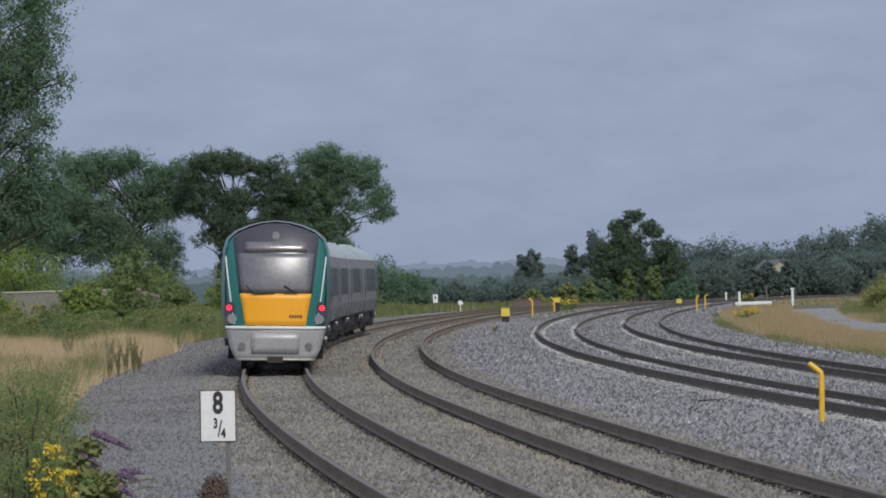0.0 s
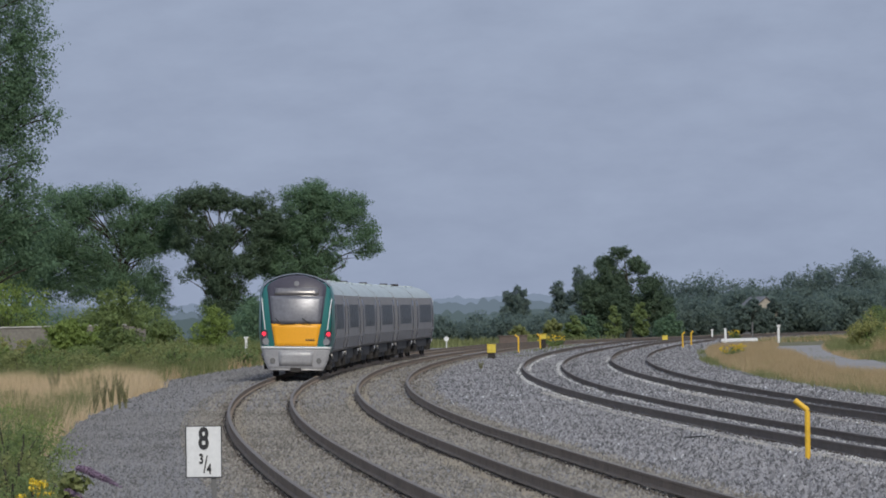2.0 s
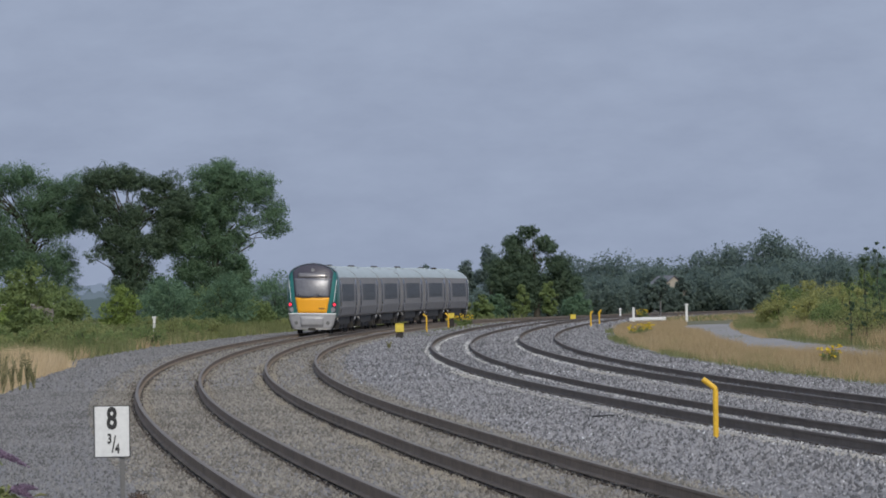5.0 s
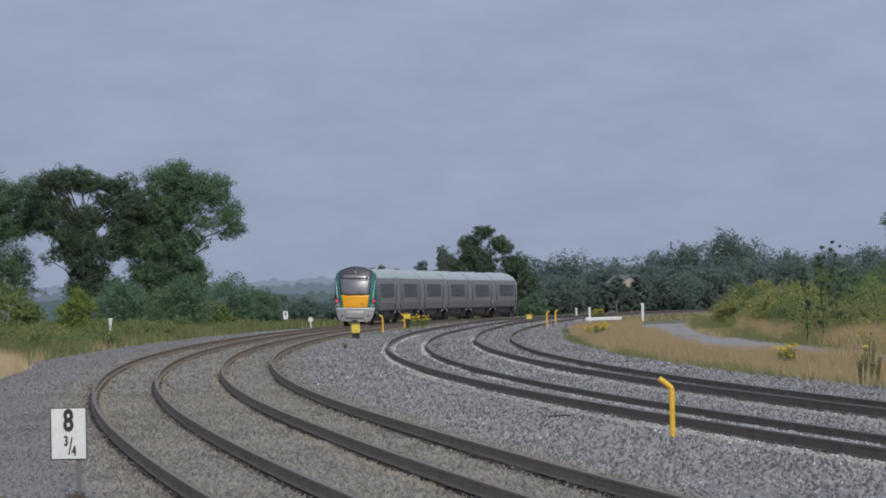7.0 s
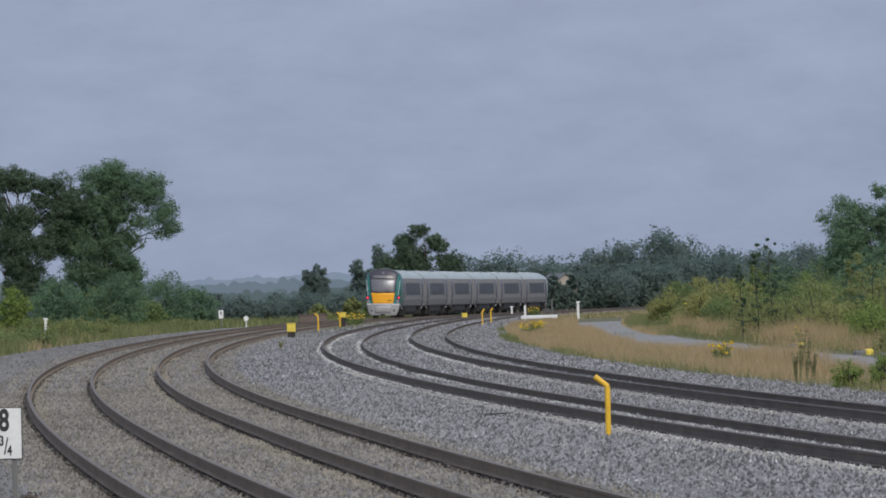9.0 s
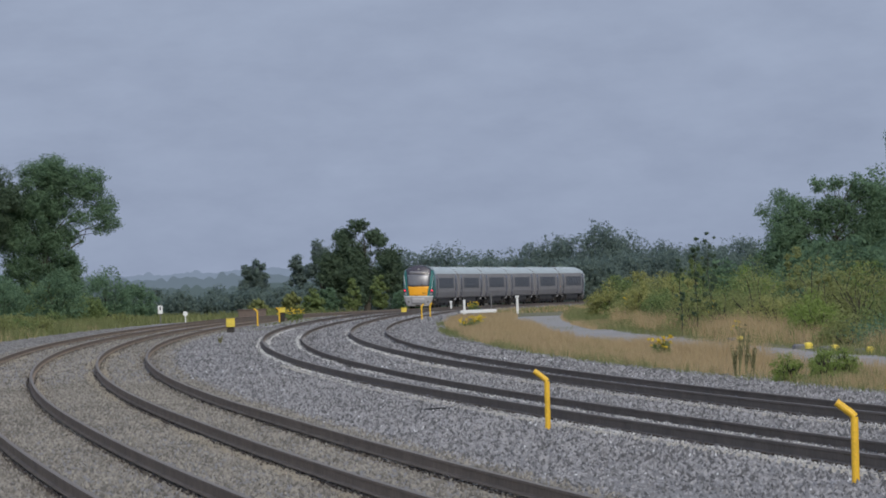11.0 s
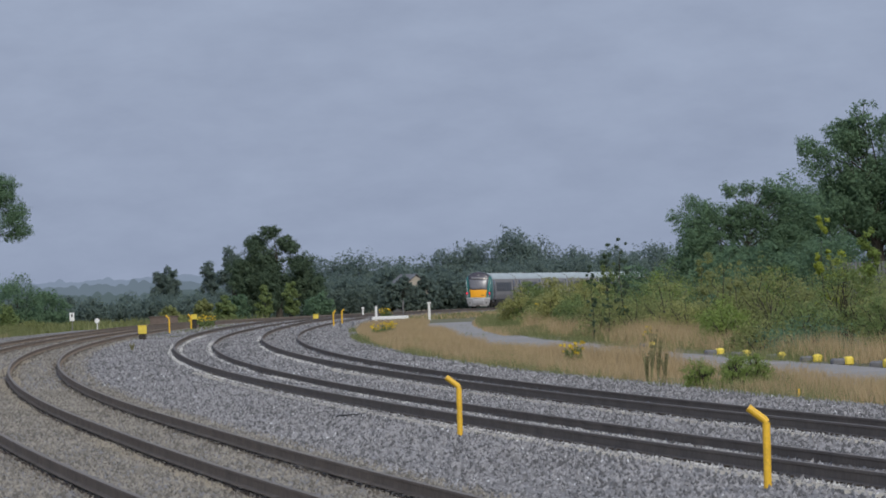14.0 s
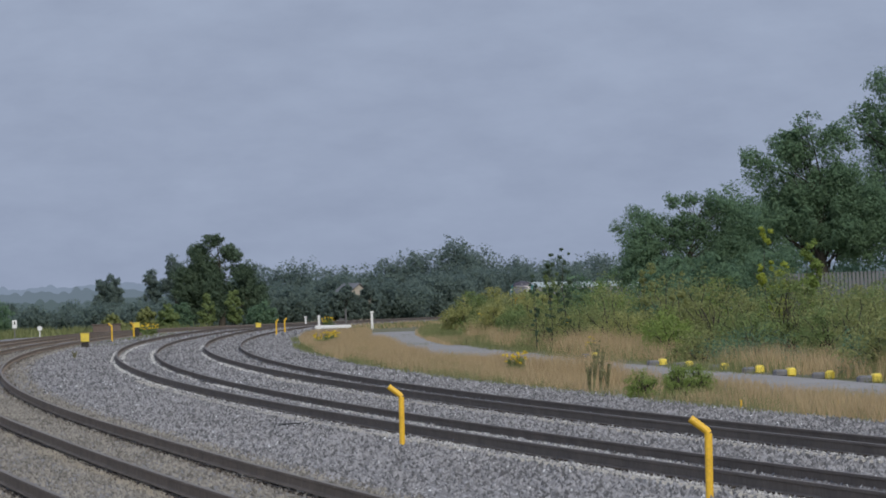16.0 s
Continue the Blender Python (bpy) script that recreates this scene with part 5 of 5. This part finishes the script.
def build_distance():
    grp = "far hedgerow trees"
    make_tree(20.6, 800, 9.2, 10.6, "leaf_deep", "large dark bushy tree standing alone beyond the tracks", 34000, 0.135, 180,
              lobes=[(19.9, 8.0, 1.2, 0.9), (18.3, 6.8, 2.0, 1.2), (21.2, 6.5, 2.1, 1.1), (17.5, 4.9, 1.8, 1.4), (19.7, 4.9, 2.3, 1.4), (22.5, 4.7, 2.6, 1.1), (17.2, 2.9, 1.8, 1.4), (19.9, 2.8, 2.7, 1.6), (23.2, 2.9, 2.2, 1.3), (24.4, 2.4, 1.2, 1.2), (17.3, 1.0, 1.9, 1.4), (20.5, 0.8, 2.9, 1.4), (23.7, 0.8, 2.0, 1.4)])
    make_tree(16.3, 815, 6.9, 3.8, "leaf_far_haze", "smaller pale tree beside the dark one", 6000, 0.15, 56, 0.05, "bush", group=grp)
    make_tree(13.6, 1200, 6.2, 5.6, "leaf_far_haze", "rounded distant hedgerow tree", 6000, 0.22, 50, 0.05, "bush", group=grp)
    make_tree(20.6, 1210, 6.6, 4.6, "leaf_far_haze", "distant rounded hedgerow tree beyond the plain", 5000, 0.22, 50, 0.05, "bush", group=grp)
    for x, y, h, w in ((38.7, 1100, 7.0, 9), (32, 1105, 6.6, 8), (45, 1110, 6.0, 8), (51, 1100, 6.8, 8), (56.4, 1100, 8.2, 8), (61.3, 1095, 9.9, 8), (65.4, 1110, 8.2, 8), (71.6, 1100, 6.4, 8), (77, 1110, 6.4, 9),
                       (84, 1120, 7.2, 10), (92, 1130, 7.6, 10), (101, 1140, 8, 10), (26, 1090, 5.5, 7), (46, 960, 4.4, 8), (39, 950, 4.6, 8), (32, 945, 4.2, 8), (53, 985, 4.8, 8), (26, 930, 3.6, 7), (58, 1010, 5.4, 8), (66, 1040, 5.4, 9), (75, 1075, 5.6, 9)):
        make_tree(x, y, h, w * 1.35, "leaf_far_haze", "distant green hedgerow tree in summer leaf", 5400, 0.24, 66, 0.04, "bush", group=grp, holes=0)
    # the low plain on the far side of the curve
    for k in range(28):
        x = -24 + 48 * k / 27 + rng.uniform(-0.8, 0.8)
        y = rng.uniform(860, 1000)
        make_bush(x * y / 900, y, rng.uniform(1.5, 3.1), rng.uniform(4, 6.5), "leaf_far_haze", "distant hedge bush on the plain", 1700, 0.2, 16, "far hedge bushes")
    # sunlit shrubs in front of the lone tree
    for x, y, h, w, leaf in ((17.6, 735, 2.6, 1.6, "leaf_mid"), (20.3, 742, 3.0, 1.7, "leaf_mid"), (13.5, 720, 1.8, 2.2, "leaf_mid"), (11.2, 700, 1.6, 2.0, "leaf_bank"), (23.5, 760, 2.0, 3.2, "leaf_dark"), (15.4, 745, 1.9, 2.2, "leaf_dark"), (8.2, 690, 1.2, 2.2, "leaf_bank")):
        make_bush(x, y, h, w, leaf, "green shrub in front of the lone tree", 1300, 0.17, 9)
    h = thing("house", pose(38.6, 905, -0.05 + float(dip(905)), 0, 0, 18), "distant pale-walled house among the trees", "house")
    bm = bmesh.new()
    a = [bm.verts.new(p) for p in ((-1.7, -2.5, -0.1), (1.7, -2.5, -0.1), (1.7, -2.5, 3.0), (0, -2.5, 4.3), (-1.7, -2.5, 3.0), (-1.7, 2.5, -0.1), (1.7, 2.5, -0.1), (1.7, 2.5, 3.0), (0, 2.5, 4.3), (-1.7, 2.5, 3.0))]
    for f in ((0, 1, 2, 3, 4), (9, 8, 7, 6, 5), (0, 4, 9, 5), (1, 6, 7, 2)):
        bm.faces.new([a[i] for i in f])
    part("wall", bm, M["render"], h)
    for side in (-1, 1):
        bm = bmesh.new()
        a = [bm.verts.new(p) for p in ((side * 1.95, -2.7, 2.86), (0, -2.7, 4.36), (0, 2.7, 4.36), (side * 1.95, 2.7, 2.86), (side * 1.95, -2.7, 2.98), (0, -2.7, 4.48), (0, 2.7, 4.48), (side * 1.95, 2.7, 2.98))]
        for f in ((0, 1, 2, 3), (4, 7, 6, 5), (0, 4, 5, 1), (3, 2, 6, 7), (0, 3, 7, 4)):
            bm.faces.new([a[i] for i in f])
        part("roof_slope", bm, M["slate"], h)
    w = part("window", box(-0.45, 0.45, -2.53, -2.46, 1.9, 2.8), M["glass"], h)
    part("sill", box(-0.55, 0.55, -2.6, -2.5, 1.8, 1.9), M["white"], w)
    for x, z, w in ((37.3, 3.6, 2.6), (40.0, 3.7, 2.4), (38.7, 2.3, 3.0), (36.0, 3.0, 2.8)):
        make_bush(x, 893, z, w, "leaf_far_haze", "distant hedge bush before the house", 2000, 0.2, 14, "far hedge bushes")


def build_backdrop():
    """Wooded skyline sheets, one behind the other, kilometres off, with haze put in as emission."""
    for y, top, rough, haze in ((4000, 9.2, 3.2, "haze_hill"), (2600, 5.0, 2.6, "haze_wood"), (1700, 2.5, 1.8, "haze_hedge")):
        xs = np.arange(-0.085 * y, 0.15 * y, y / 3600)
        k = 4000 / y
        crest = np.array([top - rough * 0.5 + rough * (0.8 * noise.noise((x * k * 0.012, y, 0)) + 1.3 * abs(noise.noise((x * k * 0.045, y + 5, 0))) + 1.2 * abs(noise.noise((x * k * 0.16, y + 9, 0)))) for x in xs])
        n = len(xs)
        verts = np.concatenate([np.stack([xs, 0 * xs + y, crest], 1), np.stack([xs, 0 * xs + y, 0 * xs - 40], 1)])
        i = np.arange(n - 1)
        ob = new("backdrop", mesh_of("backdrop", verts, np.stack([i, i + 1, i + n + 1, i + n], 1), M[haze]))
        tagged(ob, "flat wooded skyline kilometres away, its blue-grey haze a glow of its own", "skyline", kind="structure")


build_backdrop()


def build_fence():
    ob = thing("palisade_fence", pose(29.6, 300, 0, 0, 0, 3), "grey galvanised steel palisade fence", "fence")
    for z in (0.75, 2.2):
        part("rail", box(-0.1, 12.1, 0.03, 0.08, z, z + 0.06), M["fence"], ob)
    me = None
    for k in range(78):
        x = k * 0.155
        if me is None:
            sl = part("pale", box(-0.055, 0.055, -0.012, 0.012, -0.05, 2.62), M["fence"], ob, bevel=0.004)
            me = sl.data
        else:
            piece("pale", me, ob, m=pose(x, 0, rng.uniform(-0.01, 0.01)))
    for k in range(5):
        part("post", box(k * 3 - 0.05, k * 3 + 0.05, 0.08, 0.18, -0.1, 2.4), M["fence"], ob)


def build_seed_head():
    ob = thing("seed_head", pose(-1.28, 45, -0.05), "brown fluffy dead flower head on a stalk, swaying", "weed")
    part("stalk", tube([(0, 0, -0.05), (0.01, 0, 0.7), (0, 0, 1.28)], [0.012, 0.01, 0.007], 6), M["dock"], ob)
    v, f = leaf_cloud([(0, 0, 1.31), (0.012, 0, 1.36), (-0.008, 0, 1.25)], [0.085, 0.075, 0.08], 2600, 0.010, 1.1, 0.3, 1.2)
    piece("head", mesh_of("head", v, f, M["seed"]), ob, "brown fluffy seed head")
    return ob


build_left_side()
build_right_side()
build_distance()
build_fence()
SEED = build_seed_head()


# ---------------------------------------------------------------- ballast stones and sleepers
def rail_gap(o):
    """Distance to the nearest rail of the two busy tracks."""
    return np.min([np.abs(o - c - d) for c in TRACKS[:2] for d in (-GAUGE / 2, GAUGE / 2)], axis=0)


def brown(s, o):
    return (o > -1.9) & (o < 5.3) & (rail_gap(o) > rng.uniform(-0.1, 0.4, len(o)))


def stained(s, o):
    return rail_gap(o) < rng.uniform(0.1, 0.42, len(o))


def grey(s, o):
    return o > 5.1


def shoulder(s, o):
    return o < -1.6


def drift(c, seed, width):
    """Keeps what lies in uneven drifts along the line at offset c."""
    return lambda s, o: np.abs(o - c) < width * (0.55 + 0.9 * patches(s * 0.07, 0 * o, seed) + 0.5 * patches(s * 0.5, 0 * o, seed + 1)) + rng.uniform(-0.03, 0.03, len(o))


NEAR, FAR = s_at(80), s_at(205)
stones("ballast_stones", 58000, NEAR, FAR, -1.9, 5.3, 0.030, M["stone_brown"], "brown-stained crushed ballast stones", brown)
stones("ballast_stones", 23000, NEAR, FAR, -1.3, 4.8, 0.030, M["stone_rust"], "rust-stained dark ballast stones beside the rails", stained)
stones("ballast_stones", 8000, FAR, s_at(430), -1.3, 4.8, 0.05, M["stone_rust"], "rust-stained dark ballast stones beside the rails", stained)
for _c, _w in ((-0.60, 0.16), (2.48, 0.16), (2.90, 0.14), (0.98, 0.08)):
    stones("ballast_stones", 15000, NEAR, s_at(300), _c - 0.25, _c + 0.25, 0.026, M["stone_tan"], "pale dusty fines lying along the rails", drift(_c, int(_c * 10) + 20, _w))
stones("ballast_stones", 98000, NEAR, FAR, 5.0, 17.0, 0.034, M["stone_grey"], "blue-grey crushed ballast stones", grey)
stones("ballast_stones", 1500, NEAR, s_at(240), 3.0, 16.6, 0.028, M["stone_white"], "scattered bright white stones in the ballast", grey)
for _c, _w in ((8.34, 0.10), (9.92, 0.10), (12.04, 0.08), (8.76, 0.09)):
    stones("ballast_stones", 16000, NEAR, s_at(400), _c - 0.15, _c + 0.15, 0.026, M["stone_pale"], "pale bleached stones along the outer rails", drift(_c, int(_c * 10), _w))
stones("ballast_stones", 24000, NEAR, FAR, -5.2, -1.6, 0.024, M["stone_dark"], "fine dark grey shoulder stones", shoulder)
stones("ballast_stones", 14000, FAR, s_at(480), -6.4, -1.6, 0.04, M["stone_dark"], "fine dark grey shoulder stones", shoulder)
stones("ballast_stones", 19000, FAR, s_at(430), -1.9, 5.3, 0.042, M["stone_brown"], "brown-stained crushed ballast stones", brown)
stones("ballast_stones", 32000, FAR, s_at(430), 5.0, 16.6, 0.042, M["stone_grey"], "blue-grey crushed ballast stones", grey)
stones("ballast_stones", 12000, s_at(430), s_at(760), 5.0, 16.6, 0.07, M["stone_grey"], "blue-grey crushed ballast stones", grey)


def build_sleepers():
    bm = box(-1.3, 1.3, -0.12, 0.12, -0.15, 0.004)
    n0 = len(bm.faces)
    for side in (-1, 1):
        for d in (-1, 1):
            x = side * GAUGE / 2 + d * 0.105
            add_box(bm, x - 0.04, x + 0.04, -0.06, 0.06, 0.0, 0.035)
    me = bpy.data.meshes.new("sleeper")
    bmesh.ops.recalc_face_normals(bm, faces=bm.faces)
    bm.to_mesh(me)
    bm.free()
    me.materials.append(M["sleeper_old"])
    me.materials.append(M["steel"])
    for i, p in enumerate(me.polygons):
        p.material_index = 1 if i >= n0 else 0
    pale = me.copy()
    pale.materials[0] = M["concrete"]
    for track, off, lifts in zip(RAILWAY, TRACKS, LIFTS):
        lean = math.degrees(math.atan2(lifts[0] - lifts[1], GAUGE))
        for k in range(210):
            s = s_at(79) + 0.7 * k
            p = arc(s, off)
            piece("sleeper", me if off < 6 else pale, track, m=pose(p.x, p.y, p.z + sum(lifts) / 2 - (0.06 if off < 6 else 0.024), 0, lean, -math.degrees(s / R)))


build_sleepers()


# ---------------------------------------------------------------- what moves
def motions():
    times = [k * 0.5 for k in range(33)]
    for i, car in enumerate(TRAIN):
        walk(car, [(t, train_pose(i, t)) for t in times])
    sway = [(0.0, 0.8), (0.2, 10.5), (0.4, 15.0), (0.7, 9.0), (1.0, 6.0), (1.5, 11.0), (2.0, 7.0), (2.5, 6.0), (2.9, 4.3), (3.2, 13.0), (3.5, 16.0), (3.8, 13.0), (4.1, 4.0), (5.0, 8.0), (6.0, 6.0), (6.4, 8.0), (7.0, 3.5),
            (7.8, 7.9), (8.3, 8.7), (9.0, 7.6), (10.5, 5.0), (12.0, 9.0), (14.0, 4.0), (16.0, 8.0)]
    walk(SEED, [(t, pose(-1.38, 45, -0.02, 0, a, 0)) for t, a in sway])


motions()
